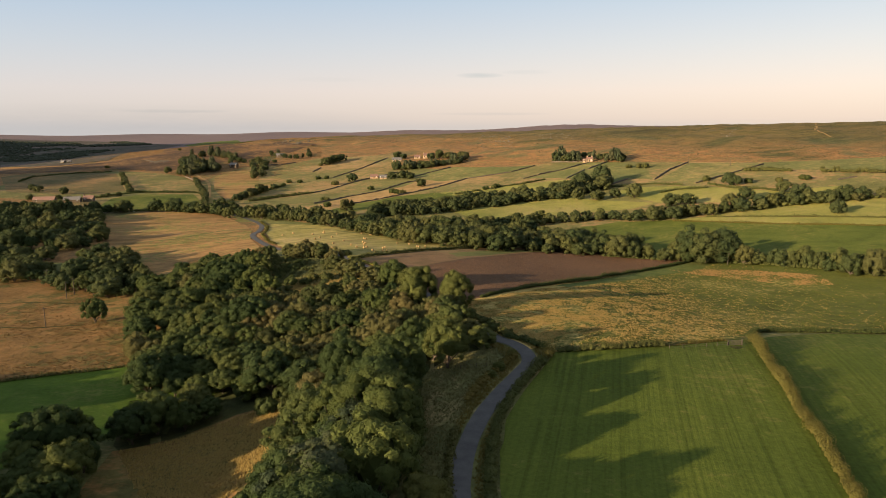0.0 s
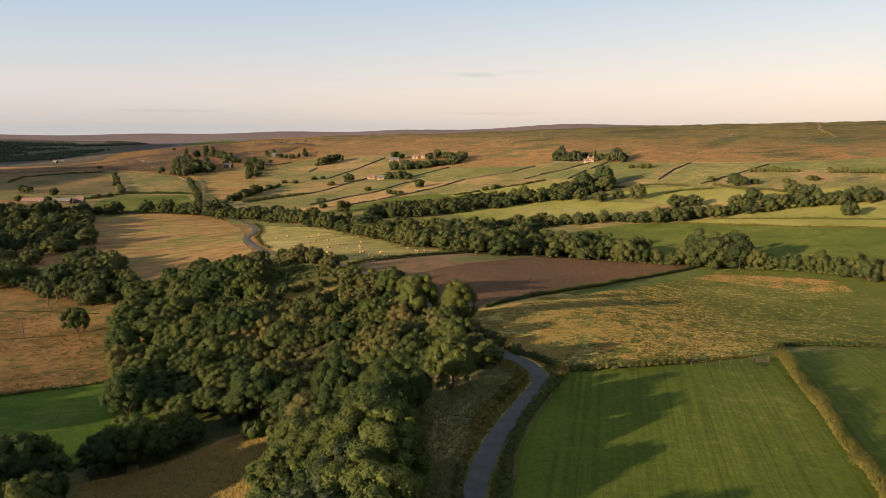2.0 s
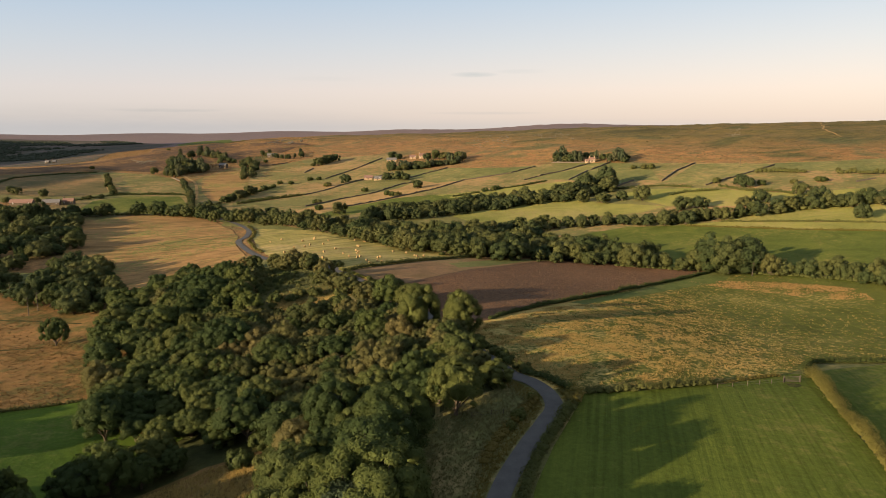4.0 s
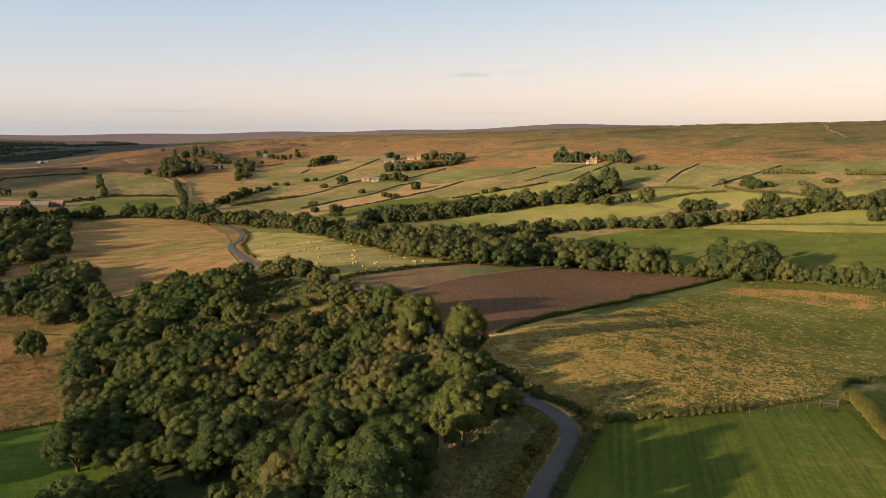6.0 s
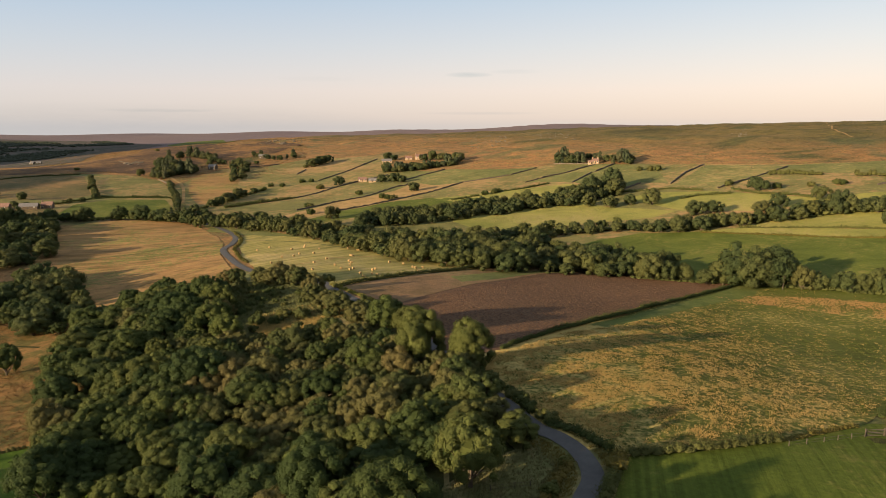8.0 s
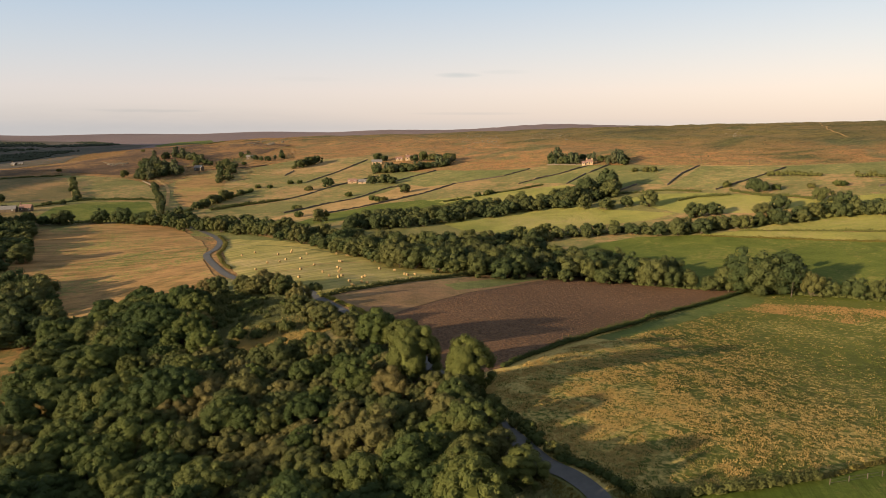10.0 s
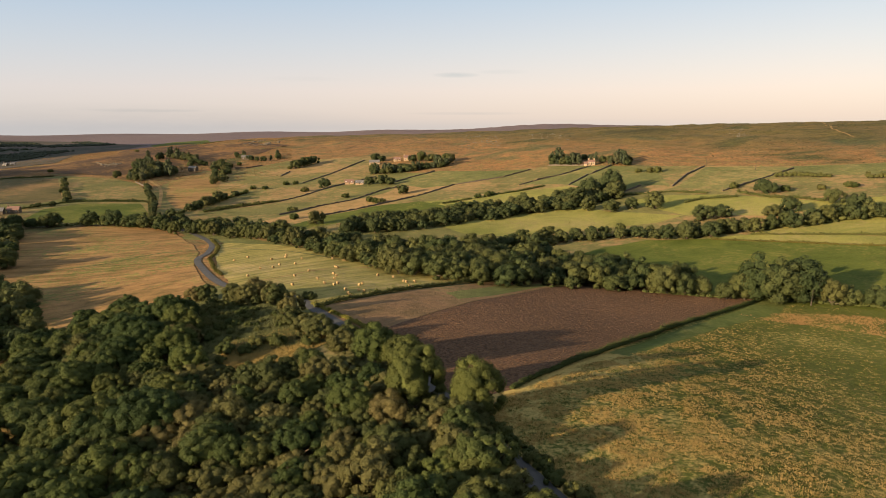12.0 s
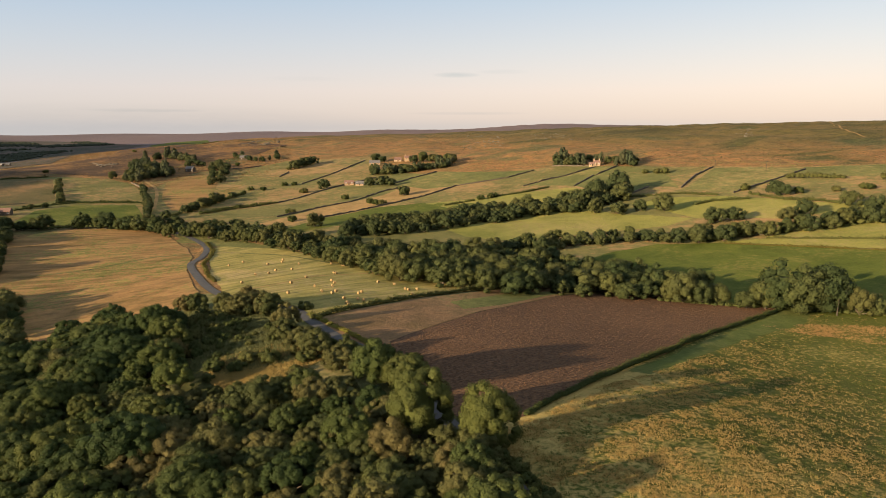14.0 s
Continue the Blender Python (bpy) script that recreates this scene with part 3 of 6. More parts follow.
field("green_meadow", [(-138.1, 167.1), (-121.4, 177.6), (-108.3, 184.7), (-93.3, 192.3), (-82.1, 174.5), (-72.8, 172), (-57.9, 168.2), (-62.9, 157.6), (-73.3, 144.4), (-80.9, 133.2), (-87.8, 116), (-103.3, 117.1)], M_lush,
      "lush green meadow below the wood", 0.12)
field("wood_edge_grass", [(-70.3, 135.4), (-57.7, 143.6), (-48.4, 151.1), (-38.2, 153.5), (-27.2, 138), (-31.8, 117), (-37.2, 107.5), (-30, 80), (-60, 80)], M_bracken,
      "tawny rough grass at the edge of the wood", 0.1)
field("roadside_grass", [(-5.8, 135.4), (-3, 145), (6, 151.8), (13.5, 155), (16.5, 145.6), (11.4, 136.3), (5.6, 124.3), (2.8, 112.6), (1.6, 98.7), (1.3, 90), (2, 95), (-14, 95), (-8.2, 97.8), (-7, 114.8)], M_bank,
      "dull rough grass between wood and lane", 0.1)
field("clearing", [(-80.3, 298.4), (-65.5, 289.5), (-48.3, 272.1), (-34.8, 265.1), (-25.9, 251.2), (-33.8, 240.4), (-42.4, 238.4), (-52, 240.7), (-60.5, 247.2)], M_pasture,
      "sunlit grassy clearing in the wood", 0.1)
# right-hand side of the valley
field("dark_green_field", [(56.8, 385.7), (85.4, 409.4), (109.5, 418.1), (140.5, 408.8), (171, 383.9), (207, 356.7), (228.7, 339.3), (172, 264), (155.8, 277.3), (137.5, 294.5), (112.3, 306), (90.6, 314.7), (70.2, 325), (56.3, 352.7)], M_green_plain,
      "dark green grass field in the valley bottom", 0.13)
field("strip_field", [(137.9, 410.1), (158.6, 408.4), (187.4, 393.3), (217.1, 372.4), (241, 355.7), (230, 341.1), (208.3, 358.6), (172.1, 386.1)], M_meadow, "narrow yellow-green grass strip between hedges", 0.15)
field("bright_field", [(159.6, 410.8), (173.9, 415), (193.2, 416.4), (213.3, 413.5), (241.9, 411), (276.3, 402.9), (242.4, 357.6), (218.4, 374.4), (188.5, 395.5)], M_meadow, "bright yellow-green field lit by low sun", 0.15)
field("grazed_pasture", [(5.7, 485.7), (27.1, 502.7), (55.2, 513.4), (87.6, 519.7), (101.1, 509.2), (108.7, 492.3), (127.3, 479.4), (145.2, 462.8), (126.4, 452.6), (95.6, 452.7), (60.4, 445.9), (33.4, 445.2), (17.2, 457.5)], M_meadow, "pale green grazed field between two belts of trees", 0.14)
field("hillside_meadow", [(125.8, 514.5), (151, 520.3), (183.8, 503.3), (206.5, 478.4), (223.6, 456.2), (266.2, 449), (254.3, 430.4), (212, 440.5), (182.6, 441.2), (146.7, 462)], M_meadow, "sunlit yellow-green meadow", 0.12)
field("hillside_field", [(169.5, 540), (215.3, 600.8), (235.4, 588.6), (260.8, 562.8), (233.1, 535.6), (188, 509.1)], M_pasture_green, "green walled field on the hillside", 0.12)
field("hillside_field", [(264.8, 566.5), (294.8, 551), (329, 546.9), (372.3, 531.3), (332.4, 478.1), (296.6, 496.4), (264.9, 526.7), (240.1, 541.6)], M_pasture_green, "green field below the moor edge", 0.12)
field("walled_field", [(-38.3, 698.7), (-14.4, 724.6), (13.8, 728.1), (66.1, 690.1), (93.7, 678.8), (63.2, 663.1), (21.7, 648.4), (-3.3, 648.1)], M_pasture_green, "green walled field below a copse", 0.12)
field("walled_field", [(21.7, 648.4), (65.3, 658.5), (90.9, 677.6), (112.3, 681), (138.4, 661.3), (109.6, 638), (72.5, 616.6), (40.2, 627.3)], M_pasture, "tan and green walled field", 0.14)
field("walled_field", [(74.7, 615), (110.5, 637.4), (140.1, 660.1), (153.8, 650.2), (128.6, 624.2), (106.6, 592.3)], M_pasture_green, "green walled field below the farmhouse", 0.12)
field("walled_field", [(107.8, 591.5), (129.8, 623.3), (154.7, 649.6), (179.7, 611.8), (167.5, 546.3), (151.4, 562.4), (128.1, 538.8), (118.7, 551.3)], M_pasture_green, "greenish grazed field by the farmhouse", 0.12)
field("tan_strip", [(-116, 546.1), (-82.3, 604.2), (-37.6, 637.4), (-23.7, 662.6), (21.7, 648.4), (6.4, 630.7), (-39.5, 589), (-76.1, 559.2), (-99.3, 524.4)], M_straw, "tan dry grass strip along a wall", 0.12)
field("green_strip", [(-105.7, 481.9), (-88, 528.5), (-75.3, 553.4), (-39.1, 583.2), (-7.8, 586.3), (31.2, 565.2), (9.1, 545.8), (-31.9, 533.9), (-69.9, 513.4), (-88.8, 489.2)], M_green_plain, "vivid green strip above the stream trees", 0.12)
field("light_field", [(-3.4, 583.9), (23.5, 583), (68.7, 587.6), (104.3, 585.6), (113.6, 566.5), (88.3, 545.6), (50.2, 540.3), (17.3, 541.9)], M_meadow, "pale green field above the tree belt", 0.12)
field("orange_field", [(-224.2, 666.9), (-255.4, 766.2), (-244.2, 838.6), (-204, 762.2), (-189.5, 699), (-177.5, 750.2), (-172.5, 664.8), (-181.4, 626), (-196.9, 614.7)], M_stubble, "orange-tan dry field on the hillside", 0.12)
field("left_green_field", [(-283.3, 556.7), (-296.6, 608), (-282.3, 637.6), (-234.9, 640.9), (-206.1, 585.7), (-201.6, 552.5), (-242.8, 550.9)], M_green_plain, "green field above a row of trees", 0.12)
field("tan_field", [(-514.6, 856), (-434.8, 831), (-385.2, 805.8), (-308.7, 662.2), (-317.7, 630.9), (-366.2, 631.8), (-407.1, 635.7), (-523.1, 809.3)], M_rusty, "rusty rough field above the farm", 0.1)
field("tan_field", [(-370, 802.7), (-316, 776.9), (-269.7, 733.6), (-238.4, 666.4), (-283.8, 640.7), (-304.8, 662.5)], M_pasture, "yellowish grazed field beside a hedge", 0.1)
field("heather_slope", [(-667.5, 1024), (-527.9, 948.8), (-471.8, 969.7), (-444.2, 1084.7), (-724.7, 1931.6), (-364, 1211), (-288.4, 1213.1), (-201.9, 1105.5), (-221.3, 998.5), (-267.1, 940.9), (-298, 901.8), (-312.8, 848.2), (-333.1, 818.1), (-408.7, 856.3), (-472.7, 852.3), (-560.6, 865.1)], M_heather, "dark brown heather and rust bracken below the moor", 0.2)
# shade of the side valley is partly put into this field's colour
field("far_valley", [(-1060.5, 1501.1), (-618.3, 1022.4), (-542.2, 973.7), (-487.2, 1000.6), (-757.3, 1826.1), (-830.2, 2209), (-1206.7, 2645.6), (-1523, 2841.8), (-1778.1, 2889.3), (-1976.1, 2782.2)], M_heath, "heath and rough woodland of the far side valley, darkened as in shade", 0.3)
field("far_green_field", [(-804.5, 2141.4), (-858.1, 2491.8), (-806.6, 2718.7), (-344.9, 1280.2), (-378.8, 1228)], M_green_plain, "far sunlit green field on the ridge", 0.15)

field("gateway_mud", [(68.7, 157.2), (70.4, 157.6), (71.6, 157.1), (71.5, 156.1), (69.9, 155), (68.7, 155.4)], M_floor, "trampled dark mud at the field gateway", 0.17)
ribbon("ditch", [(-193.2, 268.2), (-179, 267.5), (-165.2, 267.3), (-150, 264.7), (-139.2, 261.2), (-127.4, 257.7)], [1.3], M_floor, "dark rushy ditch across the rough grazing", 0.16, "ditch")
ribbon("ditch", [(-169.6, 233.8), (-157.2, 233.5), (-146.2, 231.8), (-135.7, 232.7), (-127.1, 233.5)], [1.0], M_floor, "dark rushy ditch across the rough grazing", 0.16, "ditch")
ribbon("farm_track", [(-185.8, 403.9), (-164.8, 414.7), (-147.6, 436), (-135.8, 440), (-126.1, 442.8)], [1.6], M_bank, "worn dark wheel track across the stubble", 0.2, "track")
ribbon("farm_track", [(-113.1, 444), (-94.2, 432.8), (-75.1, 422.3), (-55.6, 403.3), (-43.4, 388)], [1.6], M_bank, "dark trodden track across the hay meadow", 0.22, "track")
ribbon("farm_track", [(-68, 333.6), (-59.3, 343), (-48.8, 357.6), (-31.1, 361.4), (-22.1, 363.9)], [1.2], M_straw, "brown rut along the hay meadow", 0.22, "track")
ribbon("farm_track", [(-284.6, 786.9), (-270.6, 761.8), (-252.9, 731.7), (-235.6, 688.4), (-213.3, 622.2)], [2.8], M_straw, "pale stony track running down the gully", 0.22, "track")
ribbon("moor_path", [(540, 1000), (497, 925), (440, 815), (405.5, 755), (393, 715), (388, 690)], [1.8], M_straw, "pale worn path over the moor edge", 0.25, "path")
road = ribbon("road", [(-22, -150), (-12, -80), (-4, -20), (0, 30), (1, 60), (2.2, 87.2), (2.4, 93.3), (3.9, 104.9), (7.1, 116.9), (11.9, 128.2), (16.5, 137.3), (19, 143.3), (18.6, 150.3), (16.3, 155.8), (13.7, 159.3), (11.1, 165.6), (-1.7, 203.8), (-7.2, 220.7), (-12.9, 237.4), (-21.8, 251.5), (-30.1, 262.8), (-38.5, 277.1), (-47.4, 294.1), (-63.2, 307.5), (-82.3, 334.9), (-105.1, 384.2), (-116.4, 411.9), (-117.2, 430.9), (-122.8, 457.4), (-136.5, 485.2), (-155.1, 513.2), (-176.8, 537.4)], [3.4], M_asphalt,
              "narrow winding grey asphalt country lane", 0.22, "road", 0.05)
# ---- trees ----
rng = np.random.default_rng(7)


def ico(level):
    bm = bmesh.new()
    bmesh.ops.create_icosphere(bm, subdivisions=level, radius=1)
    v = np.array([tuple(q.co) for q in bm.verts])
    f = [[q.index for q in face.verts] for face in bm.faces]
    bm.free()
    return v, f


ICO = {1: ico(1), 2: ico(2)}


class Soup:
    """Gathers vertices and faces for one mesh."""

    def __init__(self):
        self.v, self.f, self.n = [], [], 0

    def add(self, verts, faces):
        self.v.append(np.asarray(verts, float))
        self.f += [tuple(i + self.n for i in face) for face in faces]
        self.n += len(verts)

    def cards(self, pos, normal, size, r, droop=0.3):
        """Leaf clumps: bent four-sided leaves that face about along the normals."""
        n = len(pos)
        nr = normal + r.normal(0, 0.26, (n, 3))
        nr /= np.linalg.norm(nr, axis=1, keepdims=True) + 1e-9
        t = np.cross(nr, r.normal(0, 1, (n, 3)))
        t /= np.linalg.norm(t, axis=1, keepdims=True) + 1e-9
        b = np.cross(nr, t)
        s = np.reshape(size, (-1, 1)) * r.uniform(0.6, 1.3, (n, 1))
        # three narrow leaves spread like a sprig
        for c, d in ((1.0, 0.15), (-0.35, 0.95), (-0.6, -0.8)):
            ax, side = t * c + b * d, t * -d + b * c
            tip = pos + ax * s * 1.15 - nr * s * droop
            q = np.stack([pos - ax * s * 0.15 + side * s * 0.42, pos - ax * s * 0.15 - side * s * 0.42, tip], 1).reshape(-1, 3)
            self.v.append(q)
            base = self.n
            self.f += [(base + 3 * i, base + 3 * i + 1, base + 3 * i + 2) for i in range(n)]
            self.n += 3 * n

    def tube(self, a, b, ra, rb, sides=6):
        a, b = np.array(a, float), np.array(b, float)
        d = (b - a) / (np.linalg.norm(b - a) + 1e-9)
        u = np.cross(d, (0.3, 0.9, 0.2))
        u /= np.linalg.norm(u)
        w = np.cross(d, u)
        ang = np.arange(sides) * 2 * math.pi / sides
        ring = np.cos(ang)[:, None] * u + np.sin(ang)[:, None] * w
        self.add(np.vstack([a + ring * ra, b + ring * rb]),
                 [(i, (i + 1) % sides, sides + (i + 1) % sides, sides + i) for i in range(sides)] + [tuple(range(2 * sides - 1, sides - 1, -1))])

    def mesh(self, name, mat, smooth=False):
        return mesh_of(name, np.vstack(self.v), self.f, mat, smooth)


def part(name, me, parent, label=""):
    ob = new(name, me)
    ob.parent = parent
    return tagged(ob, label)


def broadleaf(name, r, radius, height, lobes, leaves, leaf, mat, detail, squat=0.8, low=0.14, fat=(0.26, 0.40), core=0.82, droop=0.3):
    """A spreading tree: trunk and limbs, and a domed crown of billowing lobes clad in leaf sprigs."""
    root = new(name)
    wood, crown = Soup(), Soup()
    base = height * low
    half = (height - base) / 2
    cz = base + half * (0.80 if low < 0.055 else 0.92)
    wood.tube((0, 0, -0.6), (0.1, 0, base), radius * 0.085, radius * 0.06, 7)
    wood.tube((0.1, 0, base), (0, 0.1, cz), radius * 0.06, radius * 0.03, 6)
    iv, jf = ICO[detail]
    cv, cf = ICO[2]
    p2, p3 = r.uniform(0, 6.28, 2)

    def girth(az):
        return 1 + 0.14 * math.sin(2 * az + p2) + 0.11 * math.sin(3 * az + p3)

    # the dark heart of the crown
    heart = cv * (1 + 0.10 * r.normal(0, 1, (len(cv), 1)).clip(-1.2, 1.2)) * (radius * 0.54, radius * 0.54, half * 0.58)
    crown.add(heart + (0, 0, cz), cf)
    centres = []
    for k in range(lobes):
        up = 1 - (1.78 if low < 0.055 else 1.5) * (k + 0.5) / lobes
        az = k * 2.39996 + r.uniform(-0.45, 0.45)
        flat = math.sqrt(max(0.0, 1 - up * up))
        size = radius * r.uniform(*fat) * (1.0 if up > -0.2 else 0.85)
        out = girth(az) * (1 - 0.70 * size / radius) * r.uniform(0.90, 1.08)
        d = np.array([math.cos(az) * flat, math.sin(az) * flat, up])
        centres.append((d * (radius * out, radius * out, half * out) + (0, 0, cz), size, d))
    weights = np.array([c[1] ** 2 for c in centres])
    counts = (leaves * weights / weights.sum()).astype(int)
    for (c, size, way), n in zip(centres, counts):
        lump = iv * (1 + 0.08 * r.normal(0, 1, (len(iv), 1)).clip(-1.2, 1.2)) * size * (core * 0.9, core * 0.9, core * 0.9 * squat)
        crown.add(lump + c, jf)
        d = r.normal(0, 1, (n, 3))
        d /= np.linalg.norm(d, axis=1, keepdims=True)
        inward = (d @ way) < -0.25
        d[inward] -= 2 * (d[inward] @ way)[:, None] * way
        a1, a2 = r.uniform(0, 6.28, 2)
        billow = 0.10 * np.sin(d[:, :1] * 8 + a1) * np.cos(d[:, 1:2] * 7 + a2) + 0.06 * np.sin(d[:, 2:] * 11 + a1)
        rr = size * (1 + 0.075 * r.normal(0, 1, (n, 1)) + billow)
        crown.cards(d * rr * (1, 1, squat) + c, 0.75 * d + 0.35 * way, leaf, r, droop)
    for c, size, way in centres[2:lobes:max(1, lobes // 7)]:
        wood.tube((0.05, 0.05, base * r.uniform(0.8, 1.3)), c * (0.85, 0.85, 1), radius * 0.035, radius * 0.012, 5)
    part("trunk", wood.mesh("trunk", M_bark, True), root, "grey-brown bark trunk")
    part("crown", crown.mesh("crown", mat), root)
    return root


def bare_tree(r, height):
    root = new("dead_tree")
    wood = Soup()
    wood.tube((0, 0, -0.5), (0.2, 0, height * 0.5), 0.26, 0.15, 7)
    tips = [((0.2, 0, height * 0.5), 0.15)]
    for k in range(14):
        (p, w) = tips[int(r.integers(len(tips)))]
        q = (p[0] + r.uniform(-1.2, 1.2), p[1] + r.uniform(-1.2, 1.2), p[2] + r.uniform(0.8, 2.0))
        wood.tube(p, q, w, w * 0.55, 5)
        tips.append((q, w * 0.55))
    part("trunk", wood.mesh("trunk", M_wood, True), root, "bleached bare trunk and branches")
    return tagged(root, "bleached bare dead tree among leafy trees", "tree")


# Templates, each planted once itself and copied after that.
TEMPLATES = {}


def template(kind, count, make, label):
    TEMPLATES[kind] = [[tagged(make(i), label, "tree"), False] for i in range(count)]


template("near_oak", 7, lambda i: broadleaf("oak_tree", rng, 4.3, 7.6 + 0.6 * (i % 3), 42 + 4 * (i % 3), 5600, 0.16, M_leaf, 1, 0.80, 0.10, (0.16, 0.30), 0.9), "dark green broadleaf tree with dense rounded crown")
template("tall_oak", 4, lambda i: broadleaf("oak_tree", rng, 5.4, 14.5 + 0.8 * (i % 2), 46, 12000, 0.17, M_leaf, 1, 0.80, 0.10, (0.20, 0.31), 0.9), "tall dark oak with heavy crown")
template("near_hazel", 5, lambda i: broadleaf("hazel_tree", rng, 3.9, 6.6 + 0.6 * (i % 3), 38 + 4 * (i % 3), 5000, 0.155, M_leaf_hazel, 1, 0.78, 0.06, (0.17, 0.30), 0.9), "deep green hazel with broad dense crown")
template("near_willow", 7, lambda i: broadleaf("willow_tree", rng, 3.5, 5.6 + 0.5 * (i % 3), 32 + 4 * (i % 4), 4600, 0.14, M_leaf_olive, 1, 0.85, 0.05, (0.17, 0.31), 0.9, 0.5), "olive-brown bushy tree with billowing crown")
template("near_ash", 3, lambda i: broadleaf("ash_tree", rng, 5.2, 13.0, 44, 14000, 0.175, M_leaf_bright, 1, 0.9, 0.03, (0.21, 0.33), 0.92), "tall yellow-green broadleaf tree lit by the sun")
template("near_pine", 4, lambda i: broadleaf("scots_pine", rng, 3.6, 11.5 + 0.9 * i, 34, 6500, 0.17, M_leaf_pine, 1, 0.55, 0.22, (0.20, 0.32), 0.8, -0.2), "blue-green pine with tufted flat-topped crown")
template("mid_oak", 7, lambda i: broadleaf("alder_tree", rng, 6.2, 10.6 + 0.8 * (i % 3), 18 + 3 * (i % 3), 2400, 0.32, M_leaf_mid, 1, 0.82, 0.04, (0.26, 0.42), 0.88), "dark green spreading tree along the stream")
template("mid_ash", 4, lambda i: broadleaf("sycamore_tree", rng, 5.6, 11.6, 20, 2100, 0.32, M_leaf_lit, 1, 0.85, 0.04, (0.26, 0.40), 0.86), "yellow-green tree among darker ones")
template("belt_oak", 6, lambda i: broadleaf("maple_tree", rng, 6.2, 10.4 + 0.8 * (i % 3), 15 + 2 * (i % 3), 1500, 0.40, M_leaf_far, 1, 0.82, 0.04, (0.28, 0.44), 0.9), "dark round tree in a belt across the fields")
template("far_oak", 5, lambda i: broadleaf("thorn_tree", rng, 4.8, 8.8, 14, 900, 0.42, M_leaf_far, 1, 0.85, 0.04, (0.30, 0.46), 0.9), "small dark round tree on the dale side")
template("pine_round", 4, lambda i: broadleaf("pine_tree", rng, 3.2, 11.5 + i, 15, 800, 0.42, M_conifer, 1, 1.1, 0.04, (0.28, 0.42), 0.9), "dark dense pine beside the farmhouse")
template("bush", 5, lambda i: broadleaf("hawthorn_bush", rng, 2.4, 2.7, 10, 900, 0.20, M_hedge, 1, 0.85, 0.04, (0.30, 0.46), 0.88), "rounded hawthorn bush in rough grass")


PLANTED = []


def plant(kind, x, y, scale=1.0, label="", group="", tall=1.0):
    PLANTED.append((x, y))
    pool = TEMPLATES[kind]
    slot = pool[int(rng.integers(len(pool)))]
    s = scale * rng.uniform(0.88, 1.12)
    m = Matrix.Translation((x, y, float(land(x, y)) + 0.05)) @ Matrix.Rotation(rng.uniform(0, 6.28), 4, "Z") @ Matrix.Diagonal((s, s, s * tall * rng.uniform(*((0.78, 1.16) if kind in ("mid_oak", "mid_ash", "belt_oak") else (0.92, 1.1))), 1))
    if slot[1]:
        ob = copy_thing(slot[0], m)
        ob.matrix_basis = m
    else:
        ob, slot[1] = slot[0], True
        ob.matrix_basis = m
    return tagged(ob, label, "", group)


def wood(poly, spacing, kinds, scale, group, label="", tall=1.0, avoid=(), fill=False):
    """Trees scattered over a piece of land, no two closer than the spacing; fill keeps to gaps among those that stand."""
    xs, ys = zip(*poly)
    placed = list(PLANTED) if fill else []
    tries = int((max(xs) - min(xs)) * (max(ys) - min(ys)) / spacing**2 * 12)
    px, py = rng.uniform(min(xs), max(xs), tries), rng.uniform(min(ys), max(ys), tries)
    ok = inside(px, py, poly)
    if "bush" not in kinds:
        ok &= ~inside(px, py, GLADE)
        for cx, cy, room in ROOM:
            ok &= np.hypot(px - cx, py - cy) > room
    for x, y in zip(px[ok], py[ok]):
        if all((x - a) ** 2 + (y - b) ** 2 > spacing**2 for a, b in placed) and all((x - a) ** 2 + (y - b) ** 2 > 16 for a, b in avoid) and (not fill or all((x - a) ** 2 + (y - b) ** 2 > 40 for a, b in CLEAR)):
            placed.append((x, y))
            kind = kinds[int(rng.integers(len(kinds)))]
            if "near_willow" in kinds:
                # willows in the wet middle of the wood, oaks along its back and sides
                wet = inside(np.array([x]), np.array([y]), WILLOWS)[0]
                kind = "near_willow" if rng.uniform() < (0.78 if wet else 0.18) else ("near_oak", "near_hazel")[int(rng.integers(2))]
            here = np.array([x]), np.array([y])
            low = 0.78 if inside(*here, LOW_WOOD)[0] else 0.66 if inside(*here, SUN_GAP)[0] else 1.0
            plant(kind, x, y, scale * rng.uniform(0.68, 1.3) * low, label, group, tall)
    return len(placed)


def row(points, spacing, kinds, scale, group, label="", spread=1.0, tall=1.0):
    """Trees along a line."""
    for (x, y) in wobbled(points, spacing, 0, False):
        plant(kinds[int(rng.integers(len(kinds)))], x + rng.normal(0, spread), y + rng.normal(0, spread), scale * rng.uniform(0.8, 1.15), label, group, tall)


road_line = smooth_line([(2.2, 87.2), (3.9, 104.9), (7.1, 116.9), (11.9, 128.2), (16.5, 137.3), (19, 143.3), (18.6, 150.3), (16.3, 155.8), (13.7, 159.3), (11.1, 165.6), (-1.7, 203.8), (-7.2, 220.7), (-12.9, 237.4), (-21.8, 251.5), (-30.1, 262.8), (-38.5, 277.1), (-47.4, 294.1), (-63.2, 307.5), (-82.3, 334.9)], 6)

CLEAR = [(3.6, 190.6), (-7.5, 200.5)]   # open ground round the two tall ash trees
GLADE = [(-72, 284), (-59, 285), (-49, 268.8), (-40, 259), (-31, 255), (-30, 242), (-38, 230), (-50, 227), (-60, 236), (-66, 252)]   # the clearing, kept free of trees
